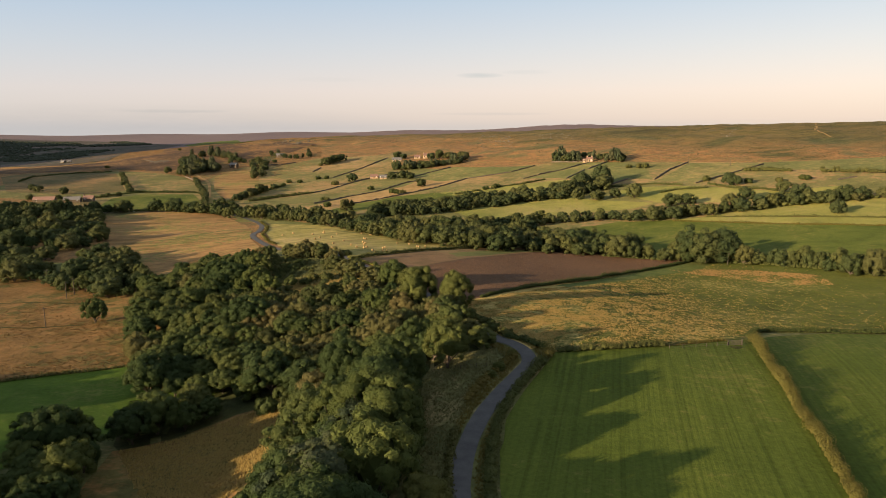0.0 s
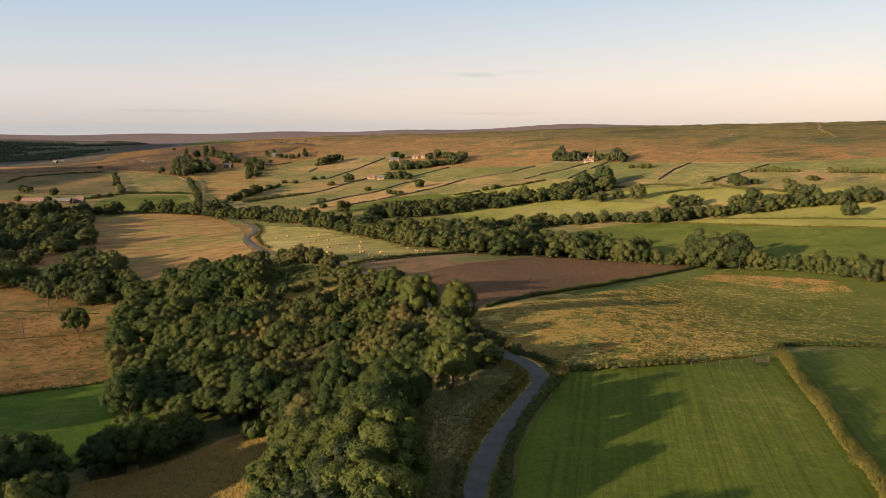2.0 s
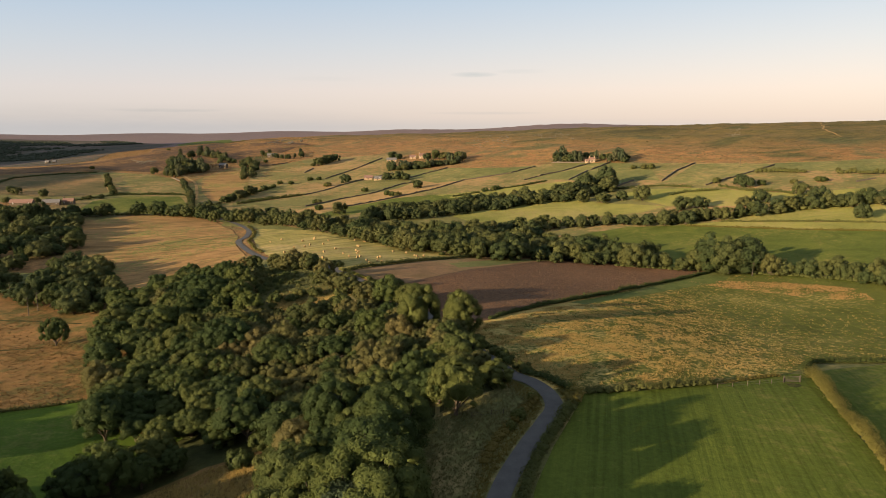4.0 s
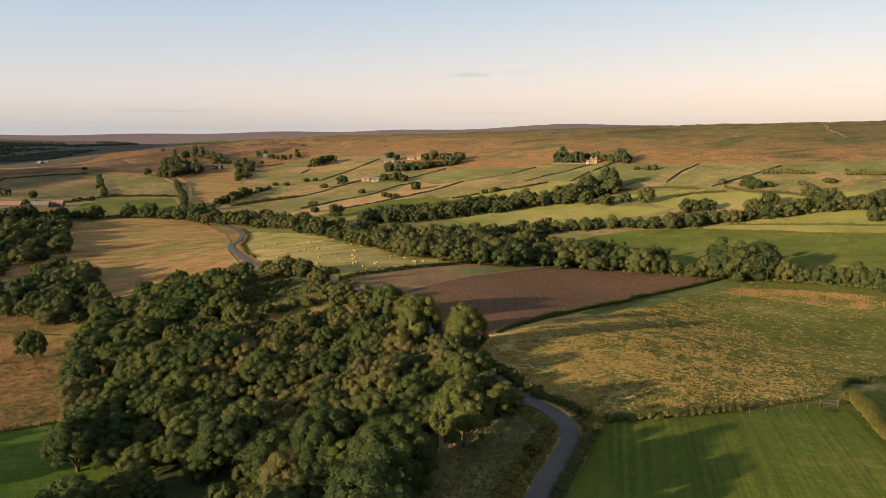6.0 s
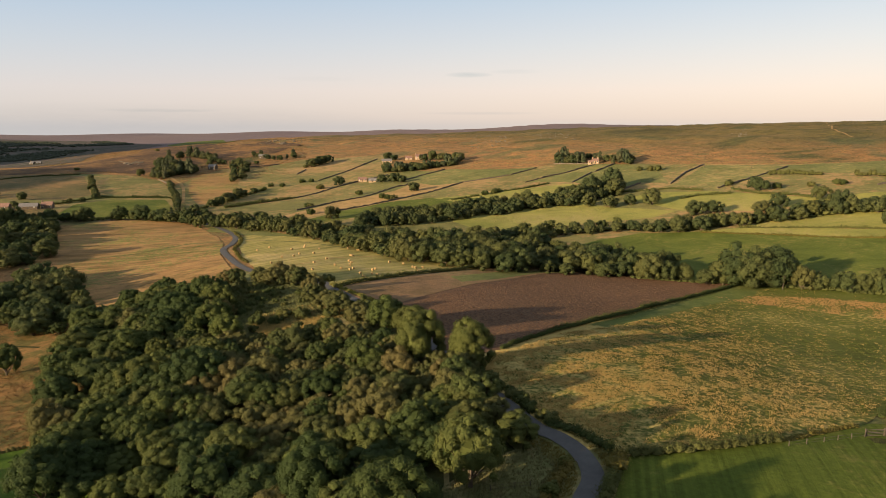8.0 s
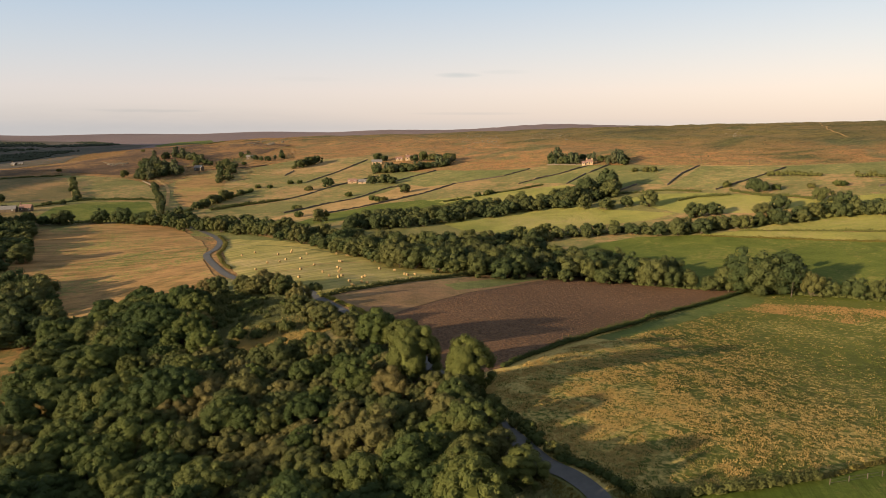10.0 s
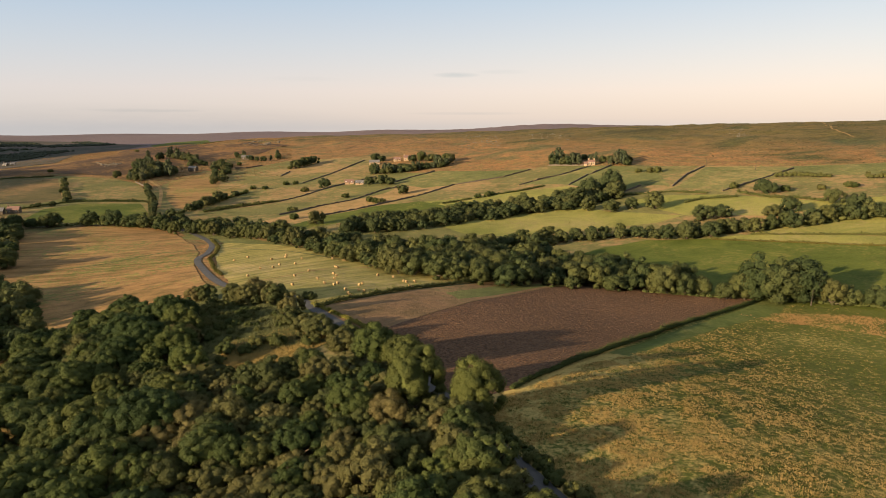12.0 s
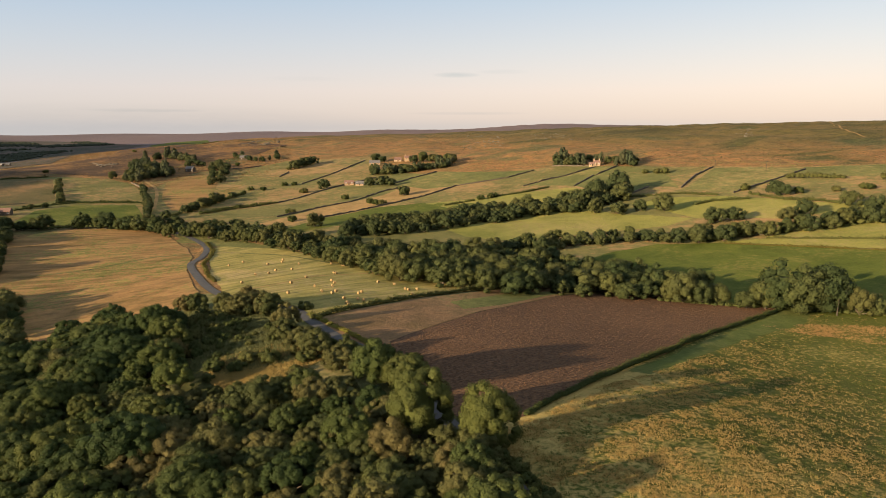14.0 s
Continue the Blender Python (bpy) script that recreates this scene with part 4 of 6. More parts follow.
# space held by the single trees of the lane bank, and a gap in the canopy
ROOM = [(-7.2, 159, 6.5), (-14, 175, 6), (1, 143.4, 6), (5, 151, 7.5), (-10.8, 139.5, 5.5), (-22.6, 145.7, 5.5), (-18, 168.5, 4), (6, 167, 5)]
LOW_WOOD = [(-34, 158), (-38, 205), (-16, 226), (10, 200), (10, 140), (-8, 140)]   # the lower growth beside the lane
SUN_GAP = [(-54, 260), (-34, 236), (-70, 212), (-88, 222), (-84, 246)]   # trees here are lowered to let the sun into the clearing
WILLOWS = [(-77.5, 234.7), (-65.2, 242.2), (-48.9, 239.5), (-30.3, 235), (-19.6, 226.3), (-9.7, 202.2), (1.7, 185.2), (-0, 158.5), (-54.7, 180)]
# the wood in the foreground
wood([(-79.8, 170.3), (-92.5, 198.2), (-107.5, 229.4), (-110.6, 253.8), (-104.8, 274), (-100.8, 294.8), (-77.3, 273.9), (-64.6, 243.4), (-55.7, 220.1), (-50.4, 208.5), (-42.7, 212.2), (-35.1, 206.1), (-27.4, 205.9), (-22.1, 208.7), (-13.8, 210.7), (-2.5, 199.8), (3.5, 187.6), (4.5, 164.9), (5.2, 148.7), (3.8, 141.7), (-1.4, 140.8), (-6.6, 145.9), (-11.2, 147.2), (-15.9, 148.8), (-18.3, 139.5), (-20.6, 134), (-27, 141), (-35, 155.5), (-47, 159.5), (-59.1, 161), (-69.7, 163)],
     5.7, ["near_oak", "near_willow", "near_willow", "near_oak"], 1.12, "trees of the wood", tall=0.92, avoid=road_line)
wood([(-26.5, 120.8), (-24, 134.9), (-20.6, 145.1), (-11, 135.1), (-8.1, 117.1), (-9.3, 101.5), (-9.9, 89), (-11.8, 79.8), (-26, 87.9), (-28, 92.9), (-26, 102.2)], 5.0, ["near_oak", "near_oak", "near_willow"], 1.15, "trees of the wood", avoid=road_line)
for x, y in [(-9.7, 131.8), (-11.8, 119.4), (-12.6, 109.9), (-13, 100.7), (-13.9, 93.8)]:
    plant("near_oak" if y > 118 else "tall_oak", x, y, 1.1 if y > 118 else 0.85, "tall dark oak at the edge of the wood", "trees of the wood")
for x, y, s in [(3.5, 193, 0.98), (-7.5, 202, 0.98)]:
    plant("near_ash", x, y, s, "tall yellow-green tree at the edge of the wood", "trees of the wood")
for x, y in [(-17, 226.2), (-10.1, 221.5)]:
    plant("near_oak", x, y, 1.1, "", "trees of the wood")
for kind, x, y, scale, label in (("near_oak", -7.2, 159, 1.22, "broad green oak with a domed sunlit crown"), ("near_willow", -14, 175, 1.4, "broad olive-brown tree with a domed crown"),
                                 ("near_oak", 1, 143.4, 1.08, "dark round oak on the lane bank"), ("near_oak", -2.2, 150.5, 0.95, "green oak on the lane bank"),
                                 ("near_willow", -10.8, 139.5, 1.2, "olive-brown tree above the lane bank"), ("tall_oak", -22.6, 145.7, 0.85, "tall dark oak at the edge of the wood"),
                                 ("near_hazel", 0.5, 157, 1.0, "deep green hazel beside the lane"), ("near_hazel", 1.5, 170, 1.05, "deep green hazel beside the lane"), ("near_willow", -1, 177, 1.0, "olive bush beside the lane"),
                                 ("near_hazel", 0.5, 183, 0.9, "deep green hazel beside the lane")):
    plant(kind, x, y, scale, label, "trees of the wood")
for x, y, scale in ((9.2, 155.3, 0.62), (3.9, 167.3, 0.56), (3.2, 176, 0.40)):
    plant("near_ash", x, y, scale, "bright yellow-green bush beside the lane", "roadside bushes", 0.68)
for x, y, scale in ((6.4, 163.6, 0.78), (6.2, 171, 0.66), (4.6, 178.5, 0.66), (2.6, 185, 0.66)):
    plant("near_willow", x, y, scale, "grey-green bush leaning over the lane", "roadside bushes")
for x, y, scale in ((15.6, 146.6, 0.24), (12.0, 138.9, 0.28), (10.2, 135.2, 0.22)):
    plant("near_ash", x, y, scale, "small yellow-green bush on the lane verge", "roadside bushes", 0.7)
for x, y in [(-2.2, 84.0)]:
    plant("near_ash", x, y, 0.64, "bright yellow-green tree beside the lane", "trees of the wood")
# trees between the lane and the hay meadow
for x, y in [(-64, 291.5), (-60.2, 289.8), (-57.5, 291.7), (-51.4, 287), (-68.1, 296.3), (-78.6, 304.2), (-42.4, 261.7), (-53.6, 287.6), (-60.2, 295.6), (-44, 270.3), (-82.7, 305.5), (-36.5, 252.7), (-32.5, 249.1)]:
    plant("near_willow", x, y, 1.12, "rounded tree beside the lane", "lane-side trees")
for x, y in [(-25.8, 238.8), (-20.3, 234.5), (-13.8, 228.4), (-12.1, 231.8), (-24.4, 243.5)]:
    plant("near_willow", x, y, 0.95, "", "trees of the wood")
for x, y in [(-64.8, 258.5), (-73.7, 294.2), (-57.9, 286.4), (-44, 231), (-52, 232), (-36, 236)]:
    plant("near_willow", x, y, rng.uniform(0.4, 0.6), "low olive willow scrub in the clearing", "bushes of the clearing")
for x, y in [(-42.1, 290.8), (-43.2, 247), (-48.6, 248.2), (-34.6, 245.3), (-50.2, 244), (-56, 245.6), (-27.8, 244.1)]:
    plant("bush", x, y, 1.0, "", "bushes of the clearing")
# willows that close the canopy round the clearing and down to the lane
wood([(-125.6, 277.4), (-119.9, 284.3), (-114.5, 296.5), (-104.7, 302), (-79.8, 282.7), (-68.3, 260.8), (-58.9, 236.3), (-49.1, 230.4), (-43.3, 226.6), (-33.8, 226.5), (-27.1, 224.6), (-21.7, 223.1), (-16.4, 213.8), (-9.6, 199.8), (-3.2, 191.1), (0.8, 184.1), (1.4, 172.9), (-10.5, 167.9), (-44.2, 182), (-74.8, 191.7)], 3.7, ["near_willow", "near_willow", "near_oak"], 0.85, "trees of the wood", avoid=road_line, fill=True)
row([(4.6, 178), (0.6, 190)], 3.0, ["near_willow"], 0.75, "roadside bushes", "olive bush leaning over the lane", spread=0.4)
row([(15.5, 162), (10, 177), (6, 189), (4.5, 196)], 2.4, ["bush"], 0.62, "roadside bushes", "dark thorn bush crowding the lane", spread=0.4, tall=1.1)
for x, y in [(-76.7, 278.1), (-73.1, 262.9), (-69.7, 249.9), (-80.1, 273.8)]:
    plant("near_oak", x, y, 1.0, "tall dark tree beside the clearing", "trees of the wood")
wood([(-78.6, 296), (-67.5, 290.6), (-56, 278.5), (-49.7, 264.9), (-50.9, 257.5), (-55.2, 252.6), (-62.3, 250.9)], 2.6, ["bush"], 0.5, "bushes of the clearing", "low grey-green scrub in the clearing", 1.1)
# lower left: trees by the meadow and under the flight
wood([(-71, 137.5), (-76, 149), (-72, 155.5), (-61, 156), (-53, 151), (-58, 145.5)], 4.6, ["near_oak", "near_willow"], 0.95, "trees by the meadow")
wood([(-76.6, 112.3), (-82.8, 129.3), (-81.3, 138.9), (-75, 136), (-69, 122), (-65, 106), (-66, 95), (-74, 95)], 5, ["near_oak"], 1.0, "trees by the meadow")
for x, y in [(-124, 235)]:
    plant("near_hazel", x, y, 1.15, "lone green tree on the rough grazing", "", 1.35)
# dark woods at the far left
wood([(-327.8, 415.2), (-297.8, 455.1), (-268.2, 477.2), (-236.6, 461.6), (-216.2, 433.7), (-206.2, 407.5), (-212.8, 381.8), (-209.4, 348.4), (-220.2, 333.2), (-249, 312.2)], 8.5, ["mid_oak", "mid_oak", "near_hazel"], 0.85, "trees of the left wood", "dark green tree in a shaded wood", 0.9)
wood([(-220.2, 333.2), (-208, 340.9), (-178.3, 313), (-187.9, 341), (-190.2, 356.6), (-174.7, 355.6), (-148.9, 327.8), (-131.9, 296.6), (-124.1, 268.8), (-135.2, 267.9), (-156.4, 282), (-184.6, 301.3), (-201.7, 304.1)], 7.0, ["mid_oak", "near_hazel"], 0.76, "trees of the left wood")
wood([(-352, 528), (-338, 548), (-290, 532), (-262, 515), (-243, 482), (-270, 478), (-300, 457), (-332, 418), (-365, 440)], 7.0, ["mid_oak"], 0.62, "trees of the left wood", "dark green tree in a shaded wood")
# trees off to the left and behind, whose shadows reach into view
for x, y in ((-128, 150), (-132, 143), (-150, 140), (-147, 147), (-156, 158), (-158, 150), (-18, 62), (-12, 70), (-26, 72), (-34, 60), (-17, 82), (-22, 86), (-40, 78), (-16, 98), (-9, 104), (-14, 78), (-22, 94), (-10, 92)):
    plant("near_oak", x, y, 1.4, "", "trees of the wood")

# tall trees under the start of the flight, whose shadows lie across the mown field
for x, y in ((-15, 94), (-17, 86), (-13, 102), (-19, 77), (-15, 69), (-18, 60), (-17, 110), (-10, 103), (-11, 112), (-10.5, 120), (-10, 128), (-20, 52), (-22, 44)):
    if -20 < x < -12 and 80 < y < 106:
        plant("near_pine", x, y, 1.3, "tall blue-green pine with tufted crown", "trees of the wood")
    else:
        plant("tall_oak", x, y, 1.18 if y < 105 else 1.06, "tall dark oak at the edge of the wood", "trees of the wood")
for x, y in ((-23, 98), (-17, 99), (-22, 88), (-9.5, 95)):
    plant("near_pine", x, y, 1.05, "blue-green pine with tufted crown", "trees of the wood")
# unseen oaks added on the left to throw shade over the meadow trees
for x, y in ((-98, 98), (-102, 92), (-107, 106), (-112, 112), (-104, 100), (-116, 118)):
    plant("tall_oak", x, y, 1.15, "tall dark oak added out of view to shade the meadow trees", "trees by the meadow")

# belts of trees along the stream
row([(-301.5, 493.7), (-290.6, 506.2), (-279, 519.1), (-262.6, 532.8), (-249.9, 539.8), (-236.1, 540.9), (-229.2, 543.8), (-213.2, 541.8), (-194.6, 534), (-178.3, 527.9)], 7.2, ["mid_oak"], 0.95, "row behind the stubble field", spread=2)
wood([(-175.7, 515.1), (-120.8, 484.1), (-72.3, 435.9), (-30.8, 367.3), (-27.8, 405.4), (-62, 455.8), (-96.8, 491.8), (-145.1, 531.2), (-180.9, 541.1)], 6.5, ["mid_oak", "mid_oak", "mid_ash"], 0.68, "stream-side trees")
wood([(-31.8, 363), (-6.1, 332.3), (19.8, 321.8), (53.3, 324.7), (76.1, 320.7), (83.4, 337.7), (63, 373.6), (34.7, 394.7), (5.4, 401.8), (-27.8, 405.4)], 6.6, ["mid_oak", "mid_oak", "mid_oak", "mid_ash"], 0.80, "stream-side trees")
wood([(-49.8, 471), (-7.1, 474.1), (30.1, 491), (85.2, 506.7), (116.3, 515.6), (127.1, 534.9), (93.8, 531.4), (49.3, 531.5), (8.4, 516.7), (-30.5, 507.9), (-52.5, 496.4)], 6.5, ["belt_oak"], 0.68, "upper belt of trees")
wood([(23.7, 405), (69.3, 421.7), (102, 425.4), (123.7, 413.7), (145.9, 414.9), (147.1, 426.3), (106.1, 440.8), (65.3, 435.1), (25, 422.6)], 6.0, ["belt_oak", "belt_oak", "belt_oak", "mid_ash"], 0.55, "middle belt of trees")
wood([(84.5, 503), (107.5, 520.2), (127.9, 530.1), (128.4, 547.8), (113.6, 547.3), (90.1, 533.4)], 7, ["belt_oak"], 0.95, "upper belt of trees")
row([(99.2, 500.4), (113.6, 489.9), (124.5, 495.6), (136.4, 485.4)], 13, ["belt_oak"], 0.9, "upper belt of trees")
row([(128.2, 413.2), (139.7, 415.1), (151.2, 416.6), (170.3, 413.9), (192, 414), (202.8, 416.9)], 5.5, ["belt_oak", "belt_oak", "mid_ash"], 0.72, "right-hand belt of trees", spread=2)
row([(145.6, 449.2), (162.6, 449.5), (185.2, 439.7), (196.7, 443)], 14, ["belt_oak"], 0.85, "right-hand belt of trees", spread=2)
row([(194.4, 412.7), (213.3, 413.5), (240.4, 408.7), (260.4, 405.9)], 6.5, ["belt_oak"], 0.8, "dense dark belt of trees", spread=2)
row([(202.8, 420), (220.2, 420.2), (244.9, 415.7)], 7, ["belt_oak"], 0.8, "dense dark belt of trees", spread=2)
row([(76.1, 320.7), (91, 315.8), (103.2, 311.4), (110.9, 308)], 5.5, ["mid_ash", "mid_oak"], 0.82, "trees along the pasture top", spread=1.8, tall=1.2)
row([(64.5, 342.5), (77, 332.8), (89.5, 325.6)], 5, ["mid_oak", "mid_ash"], 0.95, "trees along the pasture top", spread=2.0)
for x, y in [(119.7, 304.1), (127.5, 306.5), (114.5, 308.5)]:
    plant("mid_oak", x, y, 1.35, "great spreading oak beyond the rough pasture", "great oaks", 1.12)
row([(126.6, 303.1), (140.1, 295.5), (149, 288.7), (156.6, 278.6), (164.9, 270)], 5.5, ["mid_oak", "mid_oak", "mid_ash"], 0.72, "trees along the pasture top", spread=1.2, tall=1.2)
row([(155.9, 281), (161.8, 266.7), (171.5, 258.1), (181, 249.3)], 5.5, ["mid_oak"], 0.66, "trees along the pasture top", spread=1.5, tall=1.2)
dx, dy = [(127, 298.6)][0]
dead = bare_tree(rng, 9.5)
dead.location = (dx, dy, float(land(dx, dy)))

row([(-277.6, 892.3), (-286.4, 936.2), (-275.4, 923.2), (-262.8, 899.8)], 7, ["far_oak"], 0.75, "dark hillside wood", "dark tree beside a cottage")
# single trees, bushes and copses of the dale side
for x, y in [(-74, 520.3), (-20.2, 627.8), (225, 449.9), (-92.2, 697.9), (222, 380.8), (206.6, 494.6), (210.1, 490.2)]:
    plant("far_oak", x, y, 1.0, "lone dark tree standing in the fields", "")
for x, y in [(-132.7, 727.3), (-123.7, 727.4), (-107, 682.2), (-109.3, 683.1), (-66.8, 634.8), (-40.1, 597.9), (-35.3, 595.4), (-45.3, 606.3), (-100, 585.8), (-102.8, 586.8), (-93.7, 549.8), (-148.4, 708.6), (-160, 711.4), (36.5, 578), (43.3, 579.4), (45.8, 583.2), (198.4, 515.5), (253.9, 482.5), (256.5, 480.7), (238.5, 484.3), (-328.6, 709.3), (-312.9, 679.6), (-301.3, 659.3), (219.5, 490.4), (165.2, 610.1), (172.8, 604.4), (177.3, 601), (-149.1, 834.9), (-219.5, 896.2), (-427.5, 874.1), (-429.2, 1122.3), (-801.3, 4431.1)]:
    plant("bush", x, y, 1.25, "dark round bush on the dale side", "dale-side bushes", 1.1)
wood([(-57, 751), (-36, 741.5), (-14, 741.5), (5, 746.6), (24, 750.8), (26, 762), (-10, 756), (-38, 757), (-54, 764)], 4.2, ["far_oak", "far_oak", "pine_round"], 0.78, "trees of the middle copse")
row([(-55.2, 840), (-47, 834)], 9, ["far_oak"], 1.0, "trees of the middle copse")
row([(-12, 806), (6, 798), (12, 790), (20, 786), (26, 778)], 7, ["far_oak"], 1.05, "trees of the middle copse")
row([(-51.4, 693), (-41, 686.7), (-31, 681)], 7, ["far_oak"], 0.95, "trees below the copse")
wood([(109.2, 686.9), (133.3, 668.4), (137.7, 689.1), (114.3, 707.6)], 4.4, ["pine_round", "pine_round", "far_oak"], 0.8, "trees round the farmhouse")
row([(142.2, 692.8), (146.7, 675.4), (151.3, 668.6)], 6, ["pine_round", "far_oak"], 0.75, "trees round the farmhouse")
wood([(153.7, 653.6), (167.9, 643.2), (172.5, 659.8), (159.3, 669.6)], 4.4, ["pine_round", "pine_round", "far_oak"], 0.85, "trees round the farmhouse")
row([(-141, 838), (-137, 846), (-134, 853), (-131, 862), (-128, 872)], 6, ["far_oak"], 1.2, "copse on the slope", "dark round tree in a small copse")
wood([(-208.6, 747.3), (-197.9, 761.4), (-223.2, 870.4), (-249.9, 931.3), (-247.7, 892.4)], 8, ["far_oak"], 0.7, "hillside copse")
wood([(-302, 774), (-284, 768), (-284, 800), (-266, 806), (-270, 828), (-300, 880), (-318, 900), (-345, 936), (-352, 920), (-320, 850)], 6.0, ["far_oak", "far_oak", "pine_round"], 0.98, "dark hillside wood", "dark tree in a hillside wood")
row([(-352, 975), (-340, 986), (-325, 986), (-306, 965), (-284, 940)], 5.5, ["pine_round", "far_oak"], 1.0, "dark hillside wood", "dark tree on the wood's upper edge", spread=2.5)
row([(-324, 803)], 8, ["far_oak"], 0.9, "dark hillside wood")
row([(-246.9, 982.3), (-215.3, 938.4), (-197, 921.4), (-182.2, 937.7), (-192.7, 987.9)], 10, ["far_oak", "pine_round"], 0.7, "trees round the barn")
row([(-266.4, 733.7), (-235.4, 666.5), (-216.8, 620.4), (-195, 563.3)], 5, ["far_oak"], 0.55, "gully trees")
row([(-368.7, 787.1), (-324.7, 697.7), (-296.2, 646.3)], 8, ["far_oak"], 0.5, "hedge trees")
for x, y, scale in ((-380, 640, 0.95), (-391, 650, 0.9), (-350, 629, 0.85), (-305, 619, 0.5), (-297, 625, 0.5), (-333, 590, 0.6), (-356, 586, 0.7), (-326, 595, 0.55)):
    plant("far_oak", x, y, scale, "dark tree by the farm", "trees by the farm")
row([(-191.3, 567.9), (-186, 600), (-179.4, 612.6), (-175.3, 649.7), (-168, 671.3), (-161.4, 693.5)], 4.5, ["bush", "bush", "far_oak"], 0.9, "hedge trees", "dark thorn growing out of a thick hedge", spread=0.8)
row([(-170.5, 601.5), (-155.8, 620.3), (-128.2, 638.3)], 3.5, ["bush"], 0.8, "hedge trees", "low dark thorn in a field hedge", spread=0.4)
row([(-145.5, 505.3), (-135.1, 523.7), (-123.7, 526.3)], 9, ["far_oak"], 0.9, "stream-side trees")


# ---- hedges, walls and verges ----
def hedge(name, points, width, height, label, per_metre, leaf, mat, category="hedge", ragged=0.35, r=np.random.default_rng(11)):
    """A hedge along a line: an uneven bank of branches clad in leaf clumps."""
    line = wobbled(points, max(1.0, width * 0.7), 0.3, False)
    soup, iv, jf = Soup(), *ICO[1]
    for (x0, y0), (x1, y1) in zip(line, line[1:]):
        d = math.hypot(x1 - x0, y1 - y0)
        h = height * (1 + ragged * 1.5 * noise.noise((x0 * 0.13, y0 * 0.13, 0.5)) + ragged * 0.5 * r.normal())
        w = width * (1 + 0.25 * r.normal()) * 0.5
        c = np.array([(x0 + x1) / 2, (y0 + y1) / 2, float(land(x0, y0)) + h * 0.42])
        soup.add(iv * (1 + 0.15 * r.normal(0, 1, (len(iv), 1)).clip(-1, 1)) * (max(w * 0.62, d * 0.6), max(w * 0.62, d * 0.6), h * 0.30) + c, jf)
        n = max(1, int(per_metre * d * 3.2))
        v = r.normal(0, 1, (n, 3))
        v[:, 2] = np.abs(v[:, 2])
        v /= np.linalg.norm(v, axis=1, keepdims=True)
        soup.cards(c + v * (max(w, d * 0.6), max(w, d * 0.6), h * 0.62) * r.uniform(0.60, 1.25, (n, 1)), v, leaf * 0.85, r)
    return tagged(new(name, soup.mesh(name, mat)), label, category)


hedge("hedge", [(6.6, 87.3), (7.1, 94.3), (7.9, 103.3), (9.6, 113.4), (13.3, 125.4), (18.7, 135.9), (22, 142.8)], 2.2, 1.6, "thick dark green hedge beside the lane", 34, 0.21, M_hedge)
hedge("hedge", [(15.1, 161.3), (19.2, 158), (22.5, 152.3), (23.9, 148.3)], 2.0, 1.5, "ragged hedge on the outer side of the bend", 24, 0.24, M_hedge)
hedge("hedge", [(22.1, 143.4), (23.3, 146.2), (24.6, 148.3)], 2.6, 2.6, "tall pale bush at the hedge corner", 30, 0.24, M_verge)
hedge("hedge", [(25.9, 149), (33.1, 149.8), (42.6, 151.3), (52.1, 154.3)], 2.2, 1.7, "bushy green hedge between pasture and mown field", 34, 0.21, M_hedge)
hedge("hedge", [(52.1, 154.3), (60.9, 158.3), (70.2, 162.5)], 1.0, 0.8, "low straggling hedge along the fence", 12, 0.22, M_verge)
hedge("overgrown_verge", [(77.2, 164.1), (68.7, 132.2), (63.3, 109.2), (59.1, 91.9), (57.4, 86.7)], 2.3, 2.8, "straw-coloured overgrown hedge bank between green fields", 90, 0.14, M_verge, "hedge")
hedge("hedge", [(77.4, 167), (84.4, 174.9), (93.5, 176.4), (103.8, 176), (118.5, 175.6), (137.2, 175.9)], 1.8, 1.4, "low green hedge along the far end of a field", 26, 0.20, M_hedge)
hedge("hedge", [(11.8, 206.2), (24.5, 220.8), (38.9, 237.9), (62.1, 264), (78.2, 280), (94.8, 293.5), (117.2, 309.9)], 1.6, 1.5, "trimmed green hedge along the ploughed field", 26, 0.20, M_hedge)
hedge("hedge", [(-38.3, 277.7), (-31.4, 286.3), (-18.7, 299.7), (-6.1, 311.6), (9.9, 324.4), (32.9, 340.6)], 1.8, 1.7, "bushy dark hedge below the hay meadow", 9, 0.36, M_hedge)
# this stretch has the sunlight put into its grass colour
hedge("overgrown_verge", [(-39.5, 283.4), (-29.2, 268.1), (-19.8, 253.9)], 2.0, 1.0, "grassy verge along the lane, sunshine put into its yellow", 30, 0.2, M_verge_sunlit, "verge")
hedge("overgrown_verge", [(16.3, 146.8), (13, 141.6), (7.6, 131.8), (4.5, 124)], 2.0, 1.2, "rough hedge bank on the inner side of the bend", 30, 0.18, M_verge, "verge")
hedge("overgrown_verge", [(2.4, 112.7), (1.2, 104.5), (0.9, 93.7), (0.9, 87.5)], 1.6, 0.9, "grassy dark verge beside the lane", 16, 0.25, M_hedge, "verge")
hedge("overgrown_verge", [(-89.8, 360.1), (-101, 386.1), (-110.2, 411), (-112, 427.6), (-116.5, 448.5), (-129.9, 479.6)], 2.2, 0.9, "straw-coloured verge along the far lane", 8, 0.4, M_verge, "verge")
hedge("hedge", [(158.6, 408.4), (182.8, 395.8), (200.5, 385.6), (217.1, 372.4), (239.1, 356.7)], 1.4, 1.2, "low clipped hedge between strip fields", 4, 0.5, M_hedge)
